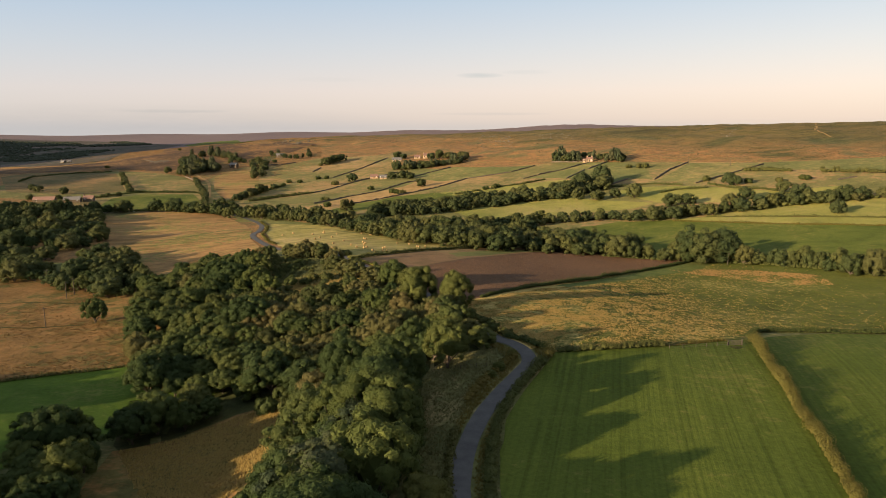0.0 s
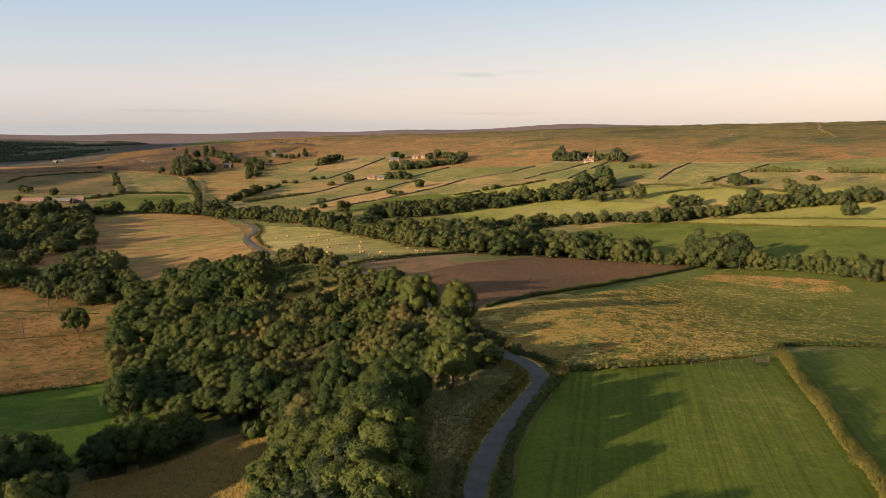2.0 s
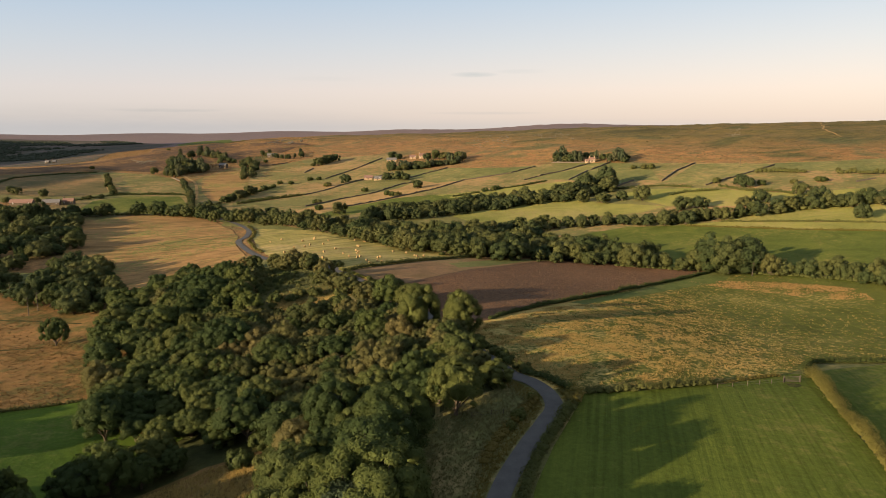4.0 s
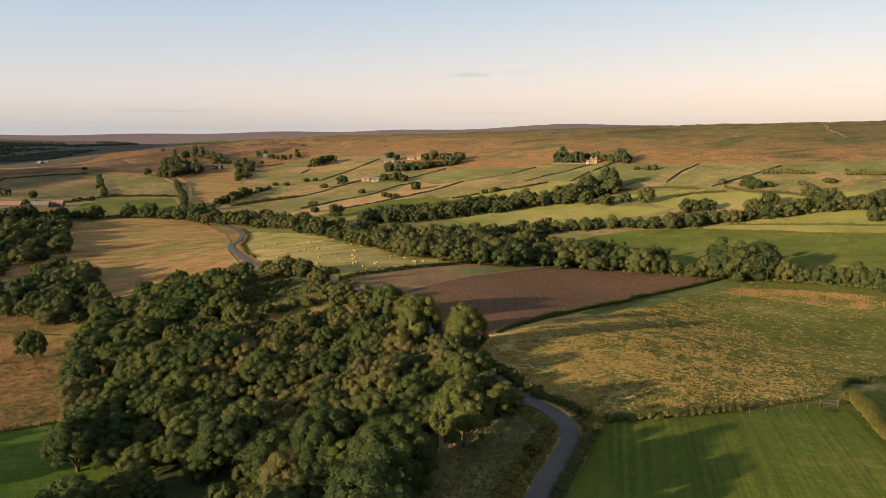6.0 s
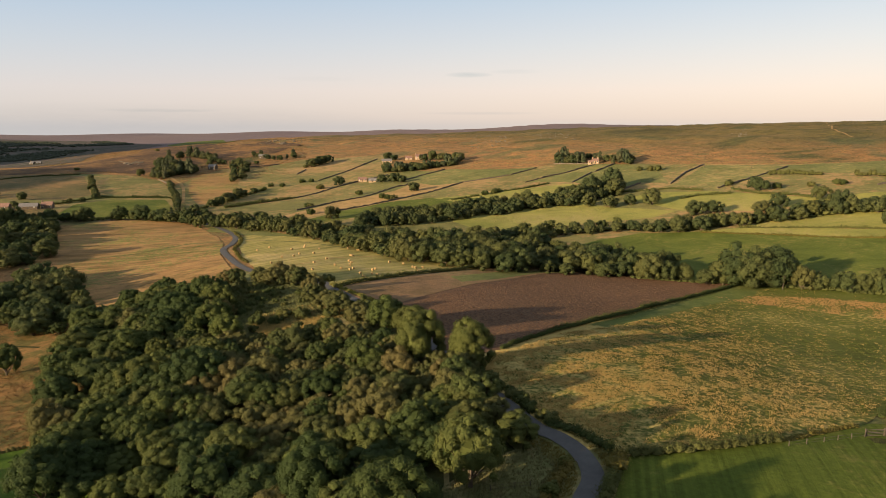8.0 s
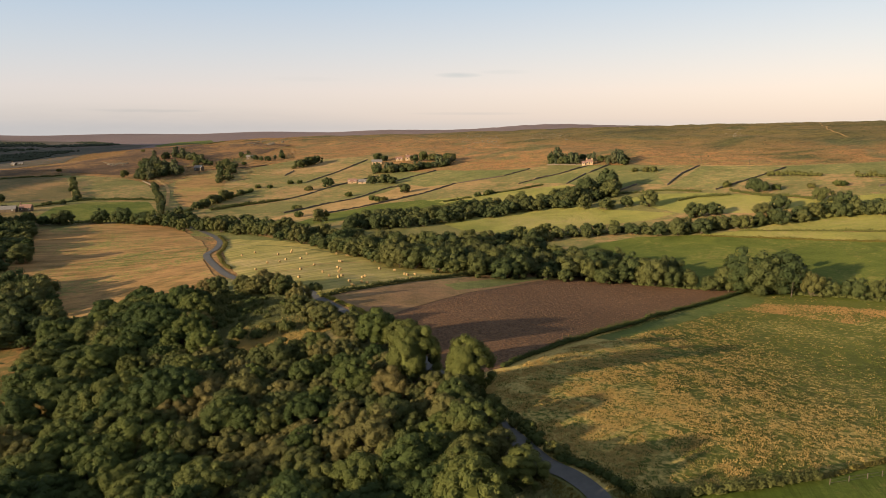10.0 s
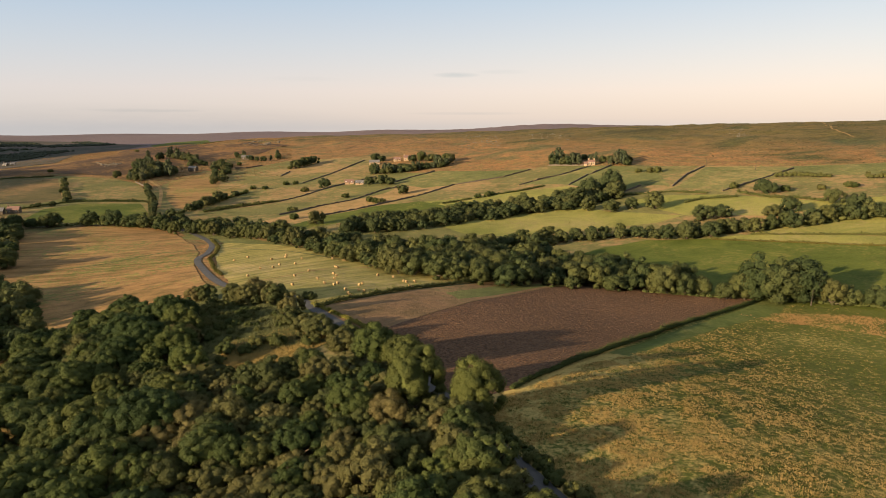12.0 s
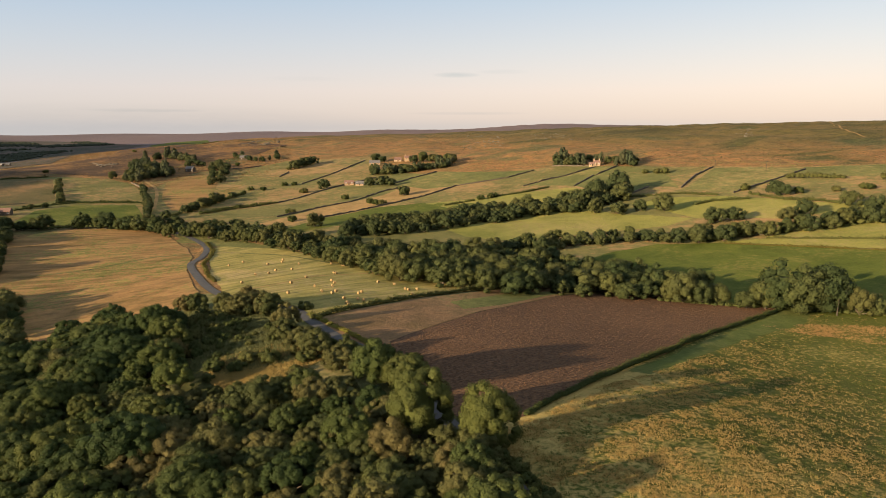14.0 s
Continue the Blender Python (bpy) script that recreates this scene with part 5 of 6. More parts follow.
hedge("hedge", [(138.3, 407), (153.6, 396.6), (171, 383.9), (189, 370.2), (207, 356.7), (227.5, 341.1)], 1.6, 1.0, "straw-coloured hedge bank above the dark field", 4, 0.5, M_verge)
hedge("hedge", [(130.6, 532.8), (161.1, 527), (178.4, 509)], 2.2, 1.8, "dark hedge on the dale side", 4, 0.6, M_hedge)
hedge("hedge", [(157.1, 492.1), (169.7, 496), (190.1, 490.9)], 2.2, 1.8, "dark hedge on the dale side", 4, 0.6, M_hedge)
hedge("hedge", [(194.8, 502.4), (203.7, 480.2), (218.7, 466.9), (222.9, 454.9)], 2.2, 1.8, "dark hedge on the dale side", 4, 0.6, M_hedge)
hedge("hedge", [(234.7, 534.5), (249.1, 527), (262.5, 515)], 3.6, 3.2, "tall dark hedge below the moor", 8, 0.7, M_hedge)
hedge("hedge", [(276.6, 502.5), (292, 489.3), (320, 466.1)], 3.6, 3.0, "tall dark hedge below the moor", 8, 0.7, M_hedge)
hedge("hedge", [(-170.2, 595.9), (-154.4, 614.4), (-121.5, 639.2)], 2.2, 1.8, "dark hedge on the dale side", 4, 0.6, M_hedge)
hedge("hedge", [(45.8, 583.2), (66.3, 586.4), (89, 596)], 2.0, 1.6, "dark hedge on the dale side", 4, 0.6, M_hedge)
hedge("hedge", [(9.6, 566.3), (22.9, 572.5), (31.9, 575.4)], 2.0, 1.6, "dark hedge on the dale side", 4, 0.6, M_hedge)
hedge("hedge", [(-452, 728), (-473, 790), (-449, 815), (-398, 823)], 2.4, 2.0, "dark hedge round a hillside field", 3, 0.6, M_hedge)
hedge("hedge", [(-310.7, 606.6), (-295, 650), (-238.6, 655)], 2.0, 1.6, "dark hedge above a green field", 3, 0.6, M_hedge)
hedge("hedge", [(-314.5, 624.7), (-286.6, 646.9), (-233.5, 650.5)], 1.5, 1.3, "dark hedge above a green field", 3, 0.6, M_hedge)
hedge("hedge", [(-127.6, 173.2), (-120.7, 176.6), (-108.1, 184.3), (-93.4, 191.4)], 1.2, 1.0, "rough dark hedge between meadow and rough grazing", 12, 0.25, M_hedge)
hedge("overgrown_verge", [(-92.4, 191.4), (-82.8, 175.3), (-72.9, 172.4), (-58.8, 168.5)], 1.5, 0.8, "pale uncut grass edge of the meadow", 14, 0.25, M_verge, "verge")

for line, wide, high in (([(128.2, 413.2), (151.2, 416.6), (192, 414), (213.3, 413.5), (240.4, 408.7), (260.4, 405.9)], 4.5, 3.4),
                         ([(76.1, 320.7), (103.2, 311.4), (117, 308), (140.1, 295.5), (156.6, 278.6), (171.5, 258.1), (181, 249.3)], 3.0, 2.0),
                         ([(-262.6, 532.8), (-236.1, 540.9), (-213.2, 541.8), (-178.3, 527.9)], 4.0, 3.2),
                         ([(25, 411), (69.3, 427), (102, 432), (146, 420)], 5.0, 3.4)):
    hedge("thicket", line, wide, high, "dark tangle of thorn and bramble under the trees", 5, 0.42, M_hedge, "thicket")


def drystone(points, label, height=1.3, width=0.75, r=np.random.default_rng(5)):
    """A dry-stone wall: uneven courses with cap stones on top."""
    line = wobbled(points, 2.2, 0.15, False)
    soup = Soup()
    prof = ((-0.5, -0.3), (-0.36, 0.88), (-0.42, 0.9), (-0.38, 1.0), (0.38, 1.0), (0.42, 0.9), (0.36, 0.88), (0.5, -0.3))
    verts, k = [], len(prof)
    for i, (x, y) in enumerate(line):
        x0, y0 = line[max(0, i - 1)]
        x1, y1 = line[min(len(line) - 1, i + 1)]
        d = math.hypot(x1 - x0, y1 - y0)
        nx, ny = (y1 - y0) / d, -(x1 - x0) / d
        h = height * (1 + 0.22 * r.normal())
        z = float(land(x, y))
        verts += [(x + nx * s * width, y + ny * s * width, z + q * h) for s, q in prof]
    faces = [(i * k + j, i * k + j + 1, (i + 1) * k + j + 1, (i + 1) * k + j) for i in range(len(line) - 1) for j in range(k - 1)]
    n = len(line) - 1
    soup.add(verts, faces + [tuple(range(k - 1, -1, -1)), tuple(n * k + j for j in range(k))])
    return tagged(new("drystone_wall", soup.mesh("drystone_wall", M_stone)), label, "wall")


for line in ([(-149.2, 784.2), (-145, 815.4)],
             [(-117.6, 731.8), (-108.1, 752.1), (-94.2, 782.5), (-82.4, 817), (-68.6, 860.5)],
             [(-121.5, 639.2), (-107.3, 658.1), (-93.3, 685.8), (-74.4, 708.5), (-48.4, 731.1)],
             [(-108.5, 571.8), (-82.3, 604.2), (-60.5, 620), (-38.6, 655.7), (-22.7, 665.1)],
             [(-75.7, 556.3), (-39.3, 586.1), (-8, 612.2), (21.7, 648.4)],
             [(21.7, 648.4), (43, 652.6), (65.3, 658.5), (90.9, 677.6)],
             [(-33.8, 683.6), (-16.8, 705.9), (8.1, 728.3)],
             [(72.2, 613.8), (90.8, 627.4), (110.5, 637.4), (140.1, 660.1)],
             [(106.1, 589.9), (129, 623.9)],
             [(131.3, 625.4), (155.4, 652.3)],
             [(130.8, 539.5), (150.8, 557.6)],
             [(168.2, 543.3), (191.2, 578), (215.2, 604.1)],
             [(189, 510.6), (212.2, 524.8), (235, 539.7), (260, 557)],
             [(-225.3, 865.6), (-205.1, 865.4), (-188.2, 880.6)],
             [(108.2, 687.6), (135.5, 666.8)],
             [(270.8, 468.8), (285.4, 472.3)],
             [(-420.8, 970.7), (-392.4, 934.4), (-376.4, 935.9)],
             [(-289.4, 767), (-261.3, 726)]):
    drystone(line, "dark dry-stone field wall on the dale side", 1.1, 0.65)

# ---- buildings ----
def slab(soup, x0, x1, y0, y1, z0, z1):
    soup.add([(x, y, z) for z in (z0, z1) for x, y in ((x0, y0), (x1, y0), (x1, y1), (x0, y1))],
             [(3, 2, 1, 0), (4, 5, 6, 7), (0, 1, 5, 4), (1, 2, 6, 5), (2, 3, 7, 6), (3, 0, 4, 7)])


def piece(name, parent, mat, *boxes, label=""):
    soup = Soup()
    for box in boxes:
        slab(soup, *box)
    return part(name, soup.mesh(name, mat), parent, label)


def building(name, x, y, turn, long, deep, eaves, ridge, label, category, wall_mat, roof_mat, bays=0, chimneys=0, door=True):
    """A stone house or barn: gabled walls, pitched roof with eaves, windows, door and chimneys."""
    root = new(name)
    a, b = long / 2, deep / 2
    body = Soup()
    body.add([(-a, -b, -1.2), (a, -b, -1.2), (a, b, -1.2), (-a, b, -1.2), (-a, -b, eaves), (a, -b, eaves), (a, b, eaves), (-a, b, eaves), (-a, 0, ridge), (a, 0, ridge)],
             [(0, 1, 5, 4), (2, 3, 7, 6), (1, 2, 6, 9, 5), (3, 0, 4, 8, 7), (4, 5, 9, 8), (6, 7, 8, 9)])
    part("wall", body.mesh("wall", wall_mat), root)
    roof, o, t = Soup(), 0.35, 0.22
    drop = (ridge - eaves) / b * o
    for s in (-1, 1):
        lo, hi = (s * (b + o), eaves - drop), (0, ridge)
        roof.add([(-a - o, lo[0], lo[1] + 0.03), (a + o, lo[0], lo[1] + 0.03), (a + o, hi[0], hi[1] + 0.03), (-a - o, hi[0], hi[1] + 0.03),
                  (-a - o, lo[0], lo[1] + t), (a + o, lo[0], lo[1] + t), (a + o, hi[0], hi[1] + t), (-a - o, hi[0], hi[1] + t)],
                 [(0, 1, 2, 3), (7, 6, 5, 4), (0, 4, 5, 1), (3, 2, 6, 7), (0, 3, 7, 4), (1, 5, 6, 2)])
    part("roof", roof.mesh("roof", roof_mat), root)
    for k in range(chimneys):
        cx = (-a + 0.5, a - 0.5, 0)[k]
        stack = piece("chimney", root, wall_mat, (cx - 0.45, cx + 0.45, -0.4, 0.4, ridge - 0.6, ridge + 1.2), (cx - 0.55, cx + 0.55, -0.5, 0.5, ridge + 1.2, ridge + 1.35))
        piece("chimney_pot", stack, M_roof, (cx - 0.15, cx + 0.15, -0.15, 0.15, ridge + 1.35, ridge + 1.8))
    floors = 2 if eaves > 4 else 1
    for f in range(floors):
        for k in range(bays):
            wx = -a + long * (k + 0.5) / bays
            if door and f == 0 and k == bays // 2:
                piece("door", root, M_wood, (wx - 0.5, wx + 0.5, -b - 0.05, -b + 0.02, 0, 2.0))
                continue
            z = 1.0 + f * 2.6
            win = piece("window", root, M_white, (wx - 0.5, wx + 0.5, -b - 0.06, -b + 0.02, z, z + 1.25))
            piece("pane", win, M_glass_dark, (wx - 0.42, wx - 0.03, -b - 0.08, -b - 0.05, z + 0.08, z + 1.17), (wx + 0.03, wx + 0.42, -b - 0.08, -b - 0.05, z + 0.08, z + 1.17))
    root.matrix_basis = Matrix.Translation((x, y, float(land(x, y)) + 0.3)) @ Matrix.Rotation(radians(turn), 4, "Z")
    return tagged(root, label, category)


(hx, hy), = [(141.8, 665.4)]
building("farmhouse", hx, hy, -8, 5.5, 4.5, 2.6, 4.2, "pale sandstone farmhouse with chimneys beside dark pines", "house", M_house, M_roof, 3, 2)
building("cottage_wing", hx - 4.6, hy - 0.5, -8, 3.6, 3.6, 2.0, 3.2, "low sandstone wing joined to the farmhouse", "house", M_house, M_roof, 2, 0)
for (bx, by), turn, long, eaves, kind, roof, label in (
        ([(-19, 822)][0], 6, 9, 3.0, "farmhouse", M_roof, "pink-roofed stone farmhouse half hidden by trees"),
        ([(-31, 826)][0], 6, 7, 1.8, "barn", M_roof, "low stone barn in a copse"),
        ([(-55.1, 817.1)][0], 4, 11, 2.2, "barn", M_slate, "low pale farm shed beside round trees"),
        ([(-71, 706)][0], 3, 8, 1.5, "barn", M_roof, "low pink-roofed barn on the dale side"),
        ([(-61, 698)][0], 3, 7, 1.4, "barn", M_slate, "low grey-roofed shed on the dale side"),
        ([(-259.2, 851.3)][0], -15, 9, 3.4, "cottage", M_slate, "grey-roofed stone cottage below a wood"),
        ([(-223, 946.4)][0], 5, 12, 3.0, "barn", M_slate, "pale-roofed stone barn among trees"),
        ([(-339, 579)][0], 8, 17, 2.0, "barn", M_roof, "long red-roofed stone barn"),
        ([(-318, 584)][0], 12, 13, 2.0, "barn", M_slate, "long grey stone barn with openings"),
        ([(-307, 590)][0], 10, 8, 2.6, "farmhouse", M_roof, "red-roofed stone farmhouse beside a barn"),
        ([(-575.8, 1040.8)][0], 0, 5, 1.8, "cottage", M_slate, "far stone cottage in the side valley"),
        ([(-563.4, 1036.1)][0], 20, 5, 1.8, "cottage", M_slate, "far stone cottage in the side valley")):
    building(kind, bx, by, turn, long, 6, eaves, eaves + 2.2, label, "building", M_barn if bx < -150 else M_house, roof, 3, 1 if kind != "barn" else 0)


# ---- hay bales ----
def bale_mesh(r):
    bm = bmesh.new()
    bmesh.ops.create_cone(bm, cap_ends=True, segments=18, radius1=0.48, radius2=0.48, depth=0.95)
    edges = [e for e in bm.edges if abs(e.verts[0].co.z - e.verts[1].co.z) < 0.01]
    bmesh.ops.bevel(bm, geom=edges, offset=0.09, segments=2, affect="EDGES")
    for v in bm.verts:
        v.co *= 1 + 0.02 * r.normal()
        v.co.x *= 1.04
    bmesh.ops.rotate(bm, verts=bm.verts, matrix=Matrix.Rotation(radians(90), 3, "Y"))
    me = bpy.data.meshes.new("hay_bale")
    bm.to_mesh(me)
    bm.free()
    me.materials.append(M_bale)
    return me


bale_meshes = [bale_mesh(rng) for _ in range(4)]
for i, (x, y) in enumerate([(-95.2, 399.9), (-90.5, 406.9), (-76.6, 396.4), (-71.9, 407.4), (-71.1, 401), (-62.1, 393.8), (-62.2, 378), (-69, 377.1), (-75.7, 369.1), (-70.3, 370), (-52.2, 353.9), (-55.6, 340.5), (-45.2, 330.2), (-52.3, 317.5), (-76, 348.7), (-47.2, 390.3), (-41.7, 384.6), (-40.7, 384.4), (-42.6, 364.2), (-41.5, 362.5), (-40.8, 343.1), (-39, 337.4), (-38.7, 329.4), (-41, 318.8), (-36.1, 318.4), (-37, 315.1), (-28, 313.9), (-27.3, 317.2), (-31.9, 304.7), (-27.4, 303.8), (-25.3, 302), (-30.2, 297.4), (-29.3, 294), (-23, 338.3), (-16.8, 333.4), (-12.6, 324), (-11.4, 321.9), (-8.5, 323.3), (-10.1, 313.3), (-9.1, 309.3), (-5.5, 344.5), (0.2, 348.6)]):
    bale = new("hay_bale", bale_meshes[i % 4])
    bale.matrix_basis = Matrix.Translation((x, y, float(land(x, y)) + 0.22 + 0.48)) @ Matrix.Rotation(rng.uniform(0, 3.1), 4, "Z")
    tagged(bale, "round golden hay bale lying on mown meadow", "hay bale", "bales of the hay meadow")


# ---- poles, gate and fence ----
def telegraph_pole(x, y, height, turn):
    root = new("telegraph_pole")
    shaft, arm = Soup(), Soup()
    shaft.tube((0, 0, -0.5), (0, 0, height), 0.16, 0.11, 8)
    slab(arm, -0.9, 0.9, -0.06, 0.06, height - 0.7, height - 0.55)
    part("pole", shaft.mesh("pole", M_wood), root)
    part("crossarm", arm.mesh("crossarm", M_wood), root)
    root.matrix_basis = Matrix.Translation((x, y, float(land(x, y)))) @ Matrix.Rotation(turn, 4, "Z")
    tagged(root, "weathered wooden telegraph pole on rough grazing", "pole", "telegraph poles")


for x, y in [(-176.7, 297.6), (-154.5, 272.2), (-154.6, 278.4), (-140.4, 232.5)] + [(237.6, 567.3), (212.1, 593.5)]:
    telegraph_pole(x, y, 7.5, 0.6)


def field_gate(x, y, turn):
    root = new("field_gate")
    for px in (-1.75, 1.75):
        piece("gate_post", root, M_wood, (px - 0.1, px + 0.1, -0.1, 0.1, -0.4, 1.5))
    for px in (-1.58, 1.58):
        piece("gate_stile", root, M_wood, (px - 0.04, px + 0.04, -0.04, 0.04, 0.15, 1.3))
    for k in range(5):
        piece("bar", root, M_wood, (-1.54, 1.54, -0.03, 0.03, 0.18 + k * 0.26, 0.27 + k * 0.26))
    root.matrix_basis = Matrix.Translation((x, y, float(land(x, y)) + 0.1)) @ Matrix.Rotation(turn, 4, "Z")
    return tagged(root, "five-barred pale wooden field gate at a hedge corner", "gate")


(gx, gy), = [(70.6, 158.3)]
field_gate(gx, gy, 0.1)


def fence(points, label):
    root = new("fence")
    line = wobbled(points, 3.0, 0, False)
    post = Soup()
    slab(post, -0.05, 0.05, -0.05, 0.05, -0.4, 1.1)
    post_mesh = post.mesh("post", M_wood)
    for x, y in line:
        ob = part("post", post_mesh, root)
        ob.location = (x, y, float(land(x, y)))
    for k, h in enumerate((0.45, 0.95)):
        rail = Soup()
        for (x0, y0), (x1, y1) in zip(line, line[1:]):
            rail.tube((x0, y0, float(land(x0, y0)) + h), (x1, y1, float(land(x1, y1)) + h), 0.02, 0.02, 4)
        part("rail", rail.mesh("rail", M_wood), root)
    return tagged(root, label, "fence")


fence([(52.9, 152.8), (59.9, 155), (68.6, 157.9)], "weathered post and rail fence along the pasture")
fence([(3.8, 141.5), (7.3, 141.5), (9.5, 141.4)], "short run of old fence on the lane bank")


# ---- grass tufts, clods, stones and far woods ----
def scattered(poly, count, r, patchy=0.0, scale=0.03):
    xs, ys = zip(*poly)
    px, py = r.uniform(min(xs), max(xs), count * 4), r.uniform(min(ys), max(ys), count * 4)
    ok = inside(px, py, poly)
    px, py = px[ok], py[ok]
    if patchy:
        keep = np.array([noise.noise((x * scale, y * scale, 7.7)) for x, y in zip(px, py)]) > r.uniform(-0.5, 0.5, len(px)) * (1 - patchy) - patchy * 0.1
        px, py = px[keep], py[keep]
    return px[:count], py[:count]


def tufts(name, poly, count, size, tall, mat, label, seed, patchy=0.5, lift=0.1, clump=0.03, fade=None, blades=4, off_road=False):
    """Tussocks: upright bunches of bent blades."""
    r = np.random.default_rng(seed)
    px, py = scattered(poly, count, r, patchy, clump)
    if fade:
        # thins out from one side of the field to the other
        keep = r.uniform(0, 1, len(px)) > (px - fade[0]) / (fade[1] - fade[0])
        px, py = px[keep], py[keep]
    if off_road:
        lane = np.array(road_line)
        keep = np.hypot(px[:, None] - lane[:, 0], py[:, None] - lane[:, 1]).min(1) > 2.3
        px, py = px[keep], py[keep]
    n = len(px)
    pz = land(px, py) + lift
    soup = Soup()
    grow = r.uniform(0.6, 1.35, n)
    for k in range(blades):
        a = r.uniform(0, 2 * math.pi, n)
        side = np.column_stack([np.cos(a), np.sin(a), np.zeros(n)]) * (size * 1.8 / blades * grow)[:, None]
        foot = np.column_stack([px + r.normal(0, size * 0.6, n), py + r.normal(0, size * 0.6, n), pz - 0.03])
        tip = foot + np.column_stack([r.normal(0.06, size * 0.8, n), r.normal(0.03, size * 0.8, n), tall * grow * r.uniform(0.7, 1.2, n)])
        soup.add(np.stack([foot - side, foot + side, tip], 1).reshape(-1, 3), [(3 * i, 3 * i + 1, 3 * i + 2) for i in range(n)])
    return tagged(new(name, soup.mesh(name, mat)), label, "grass", kind="stuff")


PASTURE = [(14, 205), (27.5, 221.5), (43, 235), (66, 257), (84, 273.5), (99, 283.5), (112, 290.5), (122, 301), (135.7, 294.1), (154.8, 274.7), (169.4, 254.9), (184.6, 242.5), (141.7, 181.8), (120.5, 178.7), (102.5, 179), (84.3, 176.4), (71.9, 164.9), (53.6, 156.8), (38.9, 152.2), (26.1, 150.5), (22.9, 155.5), (16.3, 163.5), (10, 179), (5.5, 192), (3, 201)]
tufts("dry_tussocks", PASTURE, 16000, 0.28, 0.30, M_tuft, "straw-coloured tussocks of dry grass", 21, 0.62, clump=0.30, fade=(35, 155), blades=7)
tufts("straw_tussocks", PASTURE, 60000, 0.28, 0.30, M_tuft, "pale dry tussocks on the pasture slope", 28, 0.5, clump=0.25, fade=(16, 95), blades=7)
tufts("green_tussocks", PASTURE, 20000, 0.30, 0.28, M_tuft_green, "green tussocks of coarse grass", 22, 0.5, clump=0.3, blades=6)
tufts("bracken_patch", [(97, 290.5), (104, 283), (117, 275.5), (134, 259), (148, 252), (152, 268), (142, 280), (130.3, 287), (116.1, 291)], 3600, 0.30, 0.34, M_tuft_rust, "rust and straw bracken along the pasture top", 29, 0.3, clump=0.12)
GRAZING = [(-259.7, 332.3), (-213, 320.8), (-191.3, 316.1), (-164.4, 300.6), (-133.1, 274.6), (-101.2, 215.8), (-93.9, 193.7), (-108.1, 187.2), (-122, 178.5), (-138.9, 170.1)]
tufts("bracken_tufts", GRAZING, 9000, 0.35, 0.32, M_tuft_brown, "rust-brown dead bracken and bent grass", 23)
tufts("bank_tufts", [(-5.8, 135.4), (-3, 145), (6, 151.8), (12.8, 153.9), (15.3, 145.8), (10.2, 136.5), (5, 124.4), (2.4, 112.7), (1.1, 98.8), (0.5, 90.3), (-7.3, 97.3), (-7, 114.8)], 5000, 0.22, 0.35, M_tuft_grey, "grey-green rough grass beside the lane", 24, 0.0)
tufts("wood_edge_tufts", [(-69.1, 135.5), (-57.1, 142), (-47.8, 149.3), (-37.9, 152), (-30, 139.8), (-33, 117.7), (-38.3, 108), (-53.8, 111.8)], 14000, 0.2, 0.45, M_tuft, "tawny tall grass at the wood's edge", 25, 0.0)
tufts("clearing_tufts", [(-56, 252), (-44, 258), (-34.2, 258), (-27.2, 250.6), (-33.8, 240.4), (-42, 233), (-51, 234), (-57, 241)], 7000, 0.28, 0.4, M_tuft, "pale grass in the clearing", 26)
tufts("glade_tufts", [(-81.5, 304.7), (-68.2, 299.3), (-52.3, 283.3), (-37.4, 262.7), (-36.7, 245.7), (-52.2, 241.6), (-62, 247.7)], 12000, 0.3, 0.5, M_tuft_grey, "tall grey-green grass in the glade", 30, 0.0)
LANE_SIDES = [(0.2, 88), (0.6, 104.5), (3.6, 121.8), (10, 137.8), (14, 147), (10, 158), (17, 164), (25, 150), (20.4, 138), (13.2, 124.6), (9.5, 111.6), (7.1, 88)]
tufts("lane_verge_grass", LANE_SIDES, 9000, 0.20, 0.32, M_verge, "rough olive grass on the lane verges", 36, 0.0, blades=6, off_road=True)
tufts("verge_tufts", [(11.1, 164.7), (18.5, 164.1), (24.9, 150.6), (23.1, 153.9), (20, 159.3), (16.1, 161.6)], 600, 0.35, 0.5, M_tuft, "dry grass along the lane verge", 27)


def heath_clumps(name, r, bearing, reach, count, wide, tall, mat, label, low_edge, high_edge):
    """Heather and bracken standing out of the slope: low tents of stems, between two heights of the land."""
    a = np.radians(r.uniform(*bearing, count))
    d = np.sqrt(r.uniform(reach[0] ** 2, reach[1] ** 2, count))
    px, py = np.sin(a) * d, np.cos(a) * d
    pz = land(px, py)
    drift = np.array([noise.noise((x * 0.012, y * 0.02, 2.2)) for x, y in zip(px, py)])
    ok = (pz > low_edge + 5 * drift) & (pz < high_edge) & (drift > r.uniform(-0.45, 0.35, count))
    px, py, pz = px[ok], py[ok], pz[ok]
    n = len(px)
    soup = Soup()
    grow = r.uniform(0.5, 1.5, n)
    for k in range(3):
        t = r.uniform(0, 2 * math.pi, n)
        side = np.column_stack([np.cos(t), np.sin(t), np.zeros(n)]) * (wide * 0.5 * grow)[:, None]
        foot = np.column_stack([px + r.normal(0, wide * 0.3, n), py + r.normal(0, wide * 0.3, n), pz])
        tip = foot + np.column_stack([r.normal(0, wide * 0.3, n), r.normal(0, wide * 0.3, n), tall * grow])
        soup.add(np.stack([foot - side, foot + side, tip], 1).reshape(-1, 3), [(3 * i, 3 * i + 1, 3 * i + 2) for i in range(n)])
    return tagged(new(name, soup.mesh(name, mat)), label, "heather", kind="stuff")


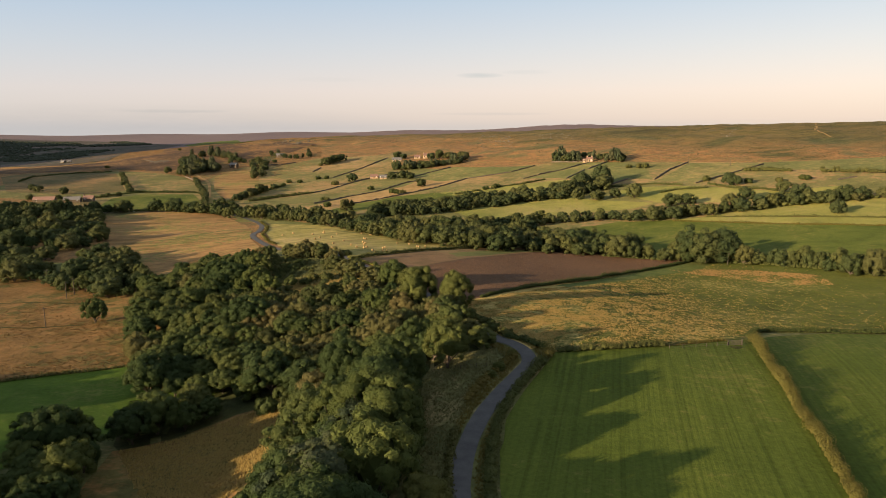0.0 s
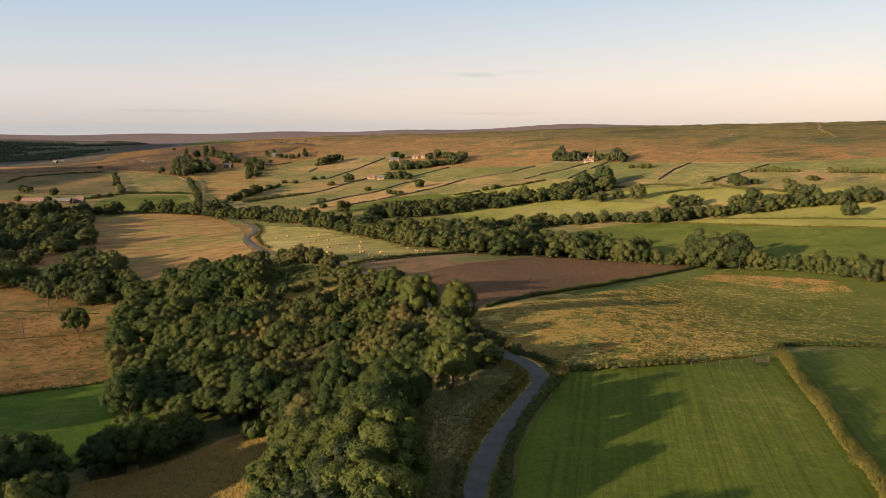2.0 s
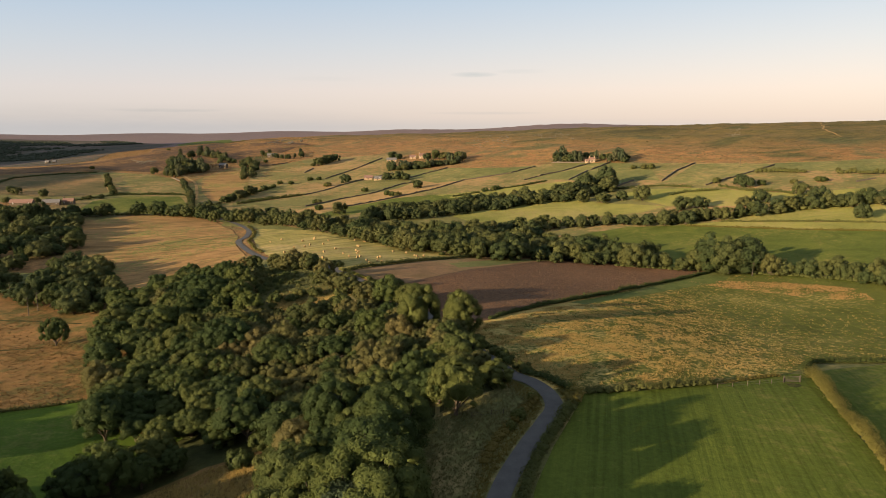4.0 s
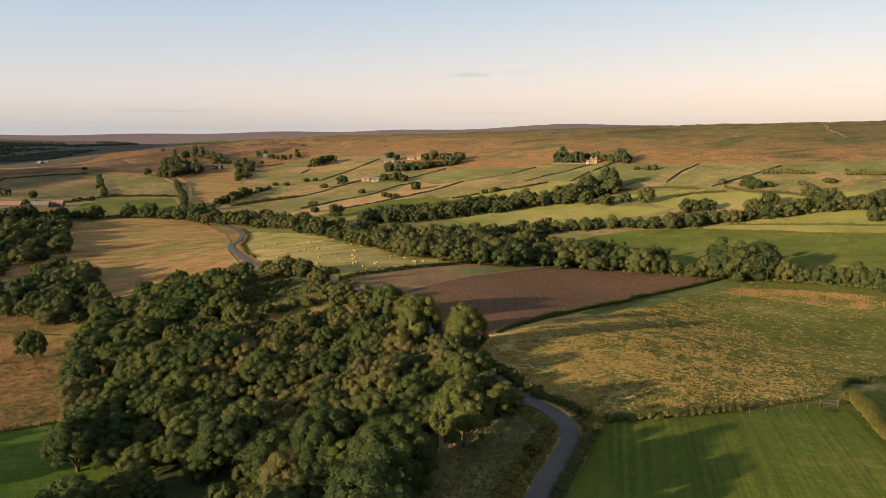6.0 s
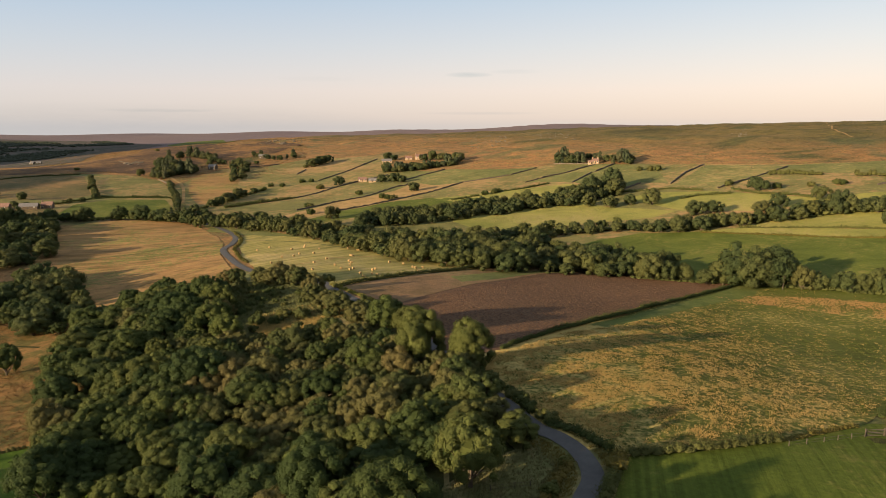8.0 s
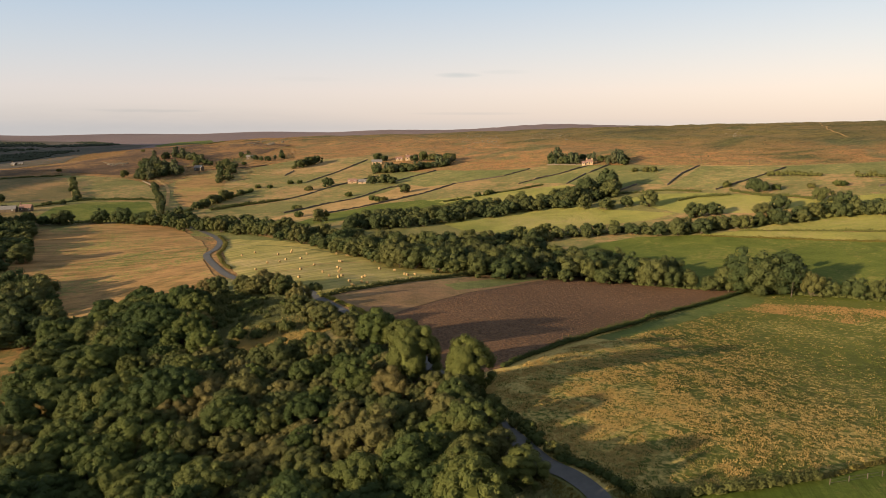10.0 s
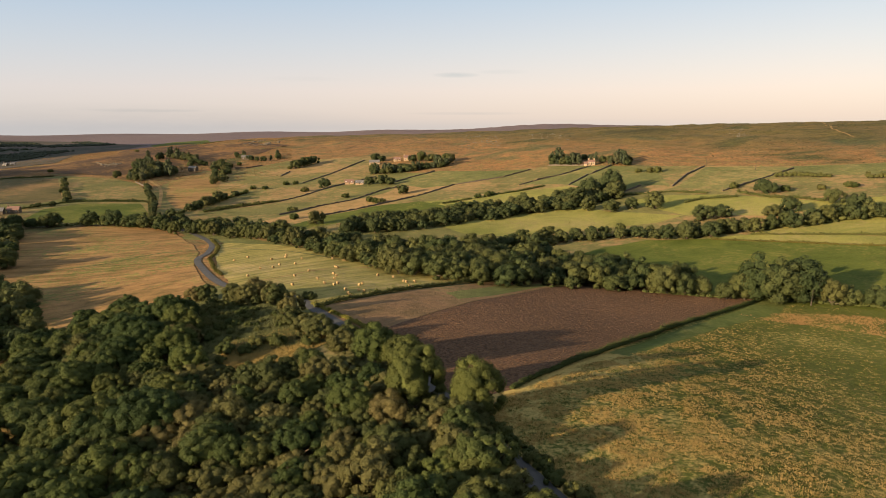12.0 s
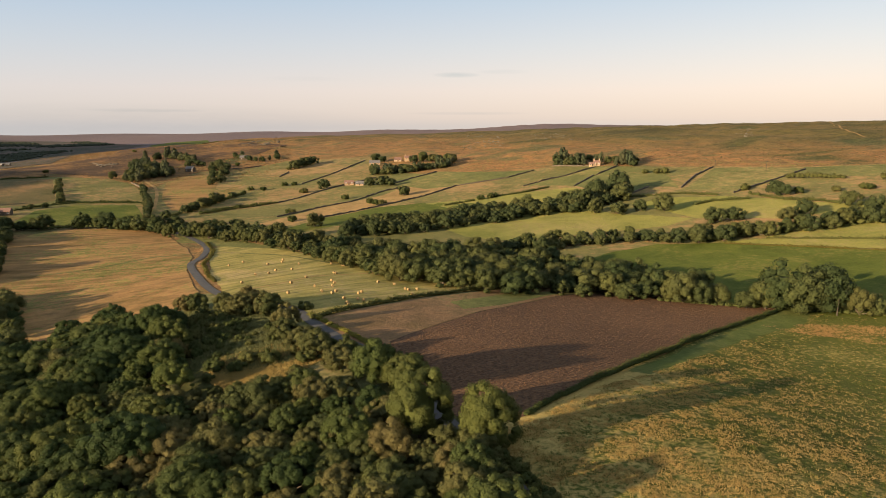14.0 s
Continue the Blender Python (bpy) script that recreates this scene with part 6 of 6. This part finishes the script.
r_heath = np.random.default_rng(51)
heath_clumps("heather_clumps", r_heath, (-14, 40), (620, 1350), 44000, 0.9, 0.25, M_heather_stems, "dark olive heather clumps over the moor slope", 33, 90)
heath_clumps("bracken_clumps", r_heath, (-18, 40), (620, 1250), 30000, 0.9, 0.26, M_bracken_stems, "rust-brown bracken on the moor slope", 22, 47)
heath_clumps("heather_clumps", r_heath, (-33, -10), (780, 1400), 26000, 1.2, 0.4, M_bracken_stems, "brown heather and bracken on the spur", 6, 60)
heath_clumps("rush_clumps", r_heath, (-24, 36), (470, 860), 30000, 0.7, 0.32, M_rush_stems, "olive rushes and tussocks on grazed slopes", -4, 34)


def lumps(name, px, py, size, mat, label, category, seed, sink=0.2, lift=0.15, flat=0.7):
    r = np.random.default_rng(seed)
    iv, jf = ICO[1]
    soup = Soup()
    z = land(px, py) + lift
    for x, y, zz in zip(px, py, z):
        s = size * r.uniform(0.5, 1.6)
        v = iv * (1 + 0.25 * r.normal(0, 1, (len(iv), 1)).clip(-1, 1)) * (s * r.uniform(0.8, 1.4), s, s * flat)
        soup.add(v + (x, y, zz + s * flat * (1 - 2 * sink) * 0.5), jf)
    return tagged(new(name, soup.mesh(name, mat)), label, category, kind="stuff")


PLOUGH = [(-13.5, 253.5), (-3.3, 267.3), (14.3, 289.5), (43.4, 320.8), (62.5, 328), (77.3, 326.1), (92.1, 317), (104.6, 309.8), (111.7, 308.5), (93.6, 294.7), (75.6, 279.6), (58.3, 262.1), (37.8, 238.6), (21.9, 219.5), (11.5, 207.9), (4.4, 203.7), (-0.8, 211.1), (-7.2, 226.8)]
r_clod = np.random.default_rng(31)
lumps("soil_clods", *scattered(PLOUGH, 15000, r_clod), 0.15, M_soil, "rough clods of turned red-brown soil", "soil", 32, 0.3, 0.18)
r_rock = np.random.default_rng(33)
for poly, n, size in (([(40.3, 921.2), (70.9, 1167), (103.4, 1041.4), (85, 838.1), (56.2, 844.9)], 90, 0.75), ([(111.9, 919.4), (151.5, 1035.9), (180.4, 976.8), (158.9, 833.8)], 60, 0.62),
                      ([(329.3, 823.2), (360.8, 850.6), (305.7, 727), (299.2, 744.9)], 36, 0.6), ([(-281.5, 1147), (-242, 1219.1), (-209.7, 1147.7), (-247.2, 1076.9)], 30, 0.8)):
    lumps("moor_boulders", *scattered(poly, n, r_rock), size, M_rock if poly[0][0] > 0 else M_stone, "pale sandstone boulders on the moor edge", "rock", int(n), 0.3, 0.0)
for poly, n, size in (([(-285.8, 1171.8), (-280.8, 1221.6), (-271.5, 1266.7), (-235.4, 1186.2), (-209.7, 1147.7), (-238.5, 1114.4)], 26, 2.6), ([(-403.4, 938), (-397.6, 955.2), (-378.8, 949.2), (-368, 915.5), (-383.4, 913.4)], 16, 1.6)):
    lumps("moor_crag", *scattered(poly, n, r_rock), size, M_stone, "dark broken rocks of a small crag", "rock", int(n) + 3, 0.3, 0.0, 0.6)
r_far = np.random.default_rng(35)
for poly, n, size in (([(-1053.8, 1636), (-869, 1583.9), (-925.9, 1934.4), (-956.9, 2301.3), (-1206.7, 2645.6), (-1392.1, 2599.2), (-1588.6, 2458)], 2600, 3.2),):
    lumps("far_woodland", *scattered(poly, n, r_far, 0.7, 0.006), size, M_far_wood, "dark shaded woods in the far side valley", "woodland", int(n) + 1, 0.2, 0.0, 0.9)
scrub = [(-82.2, 177.8), (-99.8, 216), (-104, 251), (-89.5, 269.7), (-68.3, 250.1), (-51.3, 211.9), (-26.9, 202.2), (-13.5, 206.1), (3.1, 179.4), (4.5, 151.3), (-6.7, 148), (-16.1, 151.1), (-21.2, 136.5), (-33.9, 140.1), (-53, 162.7)]
px, py = scattered(scrub, 110, np.random.default_rng(41))
for x, y in zip(px, py):
    plant("bush", x, y, 1.15, "dark bramble bush under the trees", "undergrowth bushes", 1.2)
glade = [(-79.2, 297.7), (-65.5, 289.5), (-48.3, 272.1), (-34.7, 264.1), (-27.3, 251.4), (-33.1, 240.2), (-42, 236.4), (-50.3, 234.5), (-58.8, 239.6)]
px, py = scattered(glade, 10, np.random.default_rng(43))
for x, y in zip(px, py):
    plant("bush", x, y, 0.6, "olive thorn bush in the clearing", "bushes of the clearing", 1.1)

# templates that were never planted leave no trace
for pool in TEMPLATES.values():
    for ob, used in pool:
        if not used:
            for o in (*ob.children_recursive, ob):
                bpy.data.objects.remove(o)
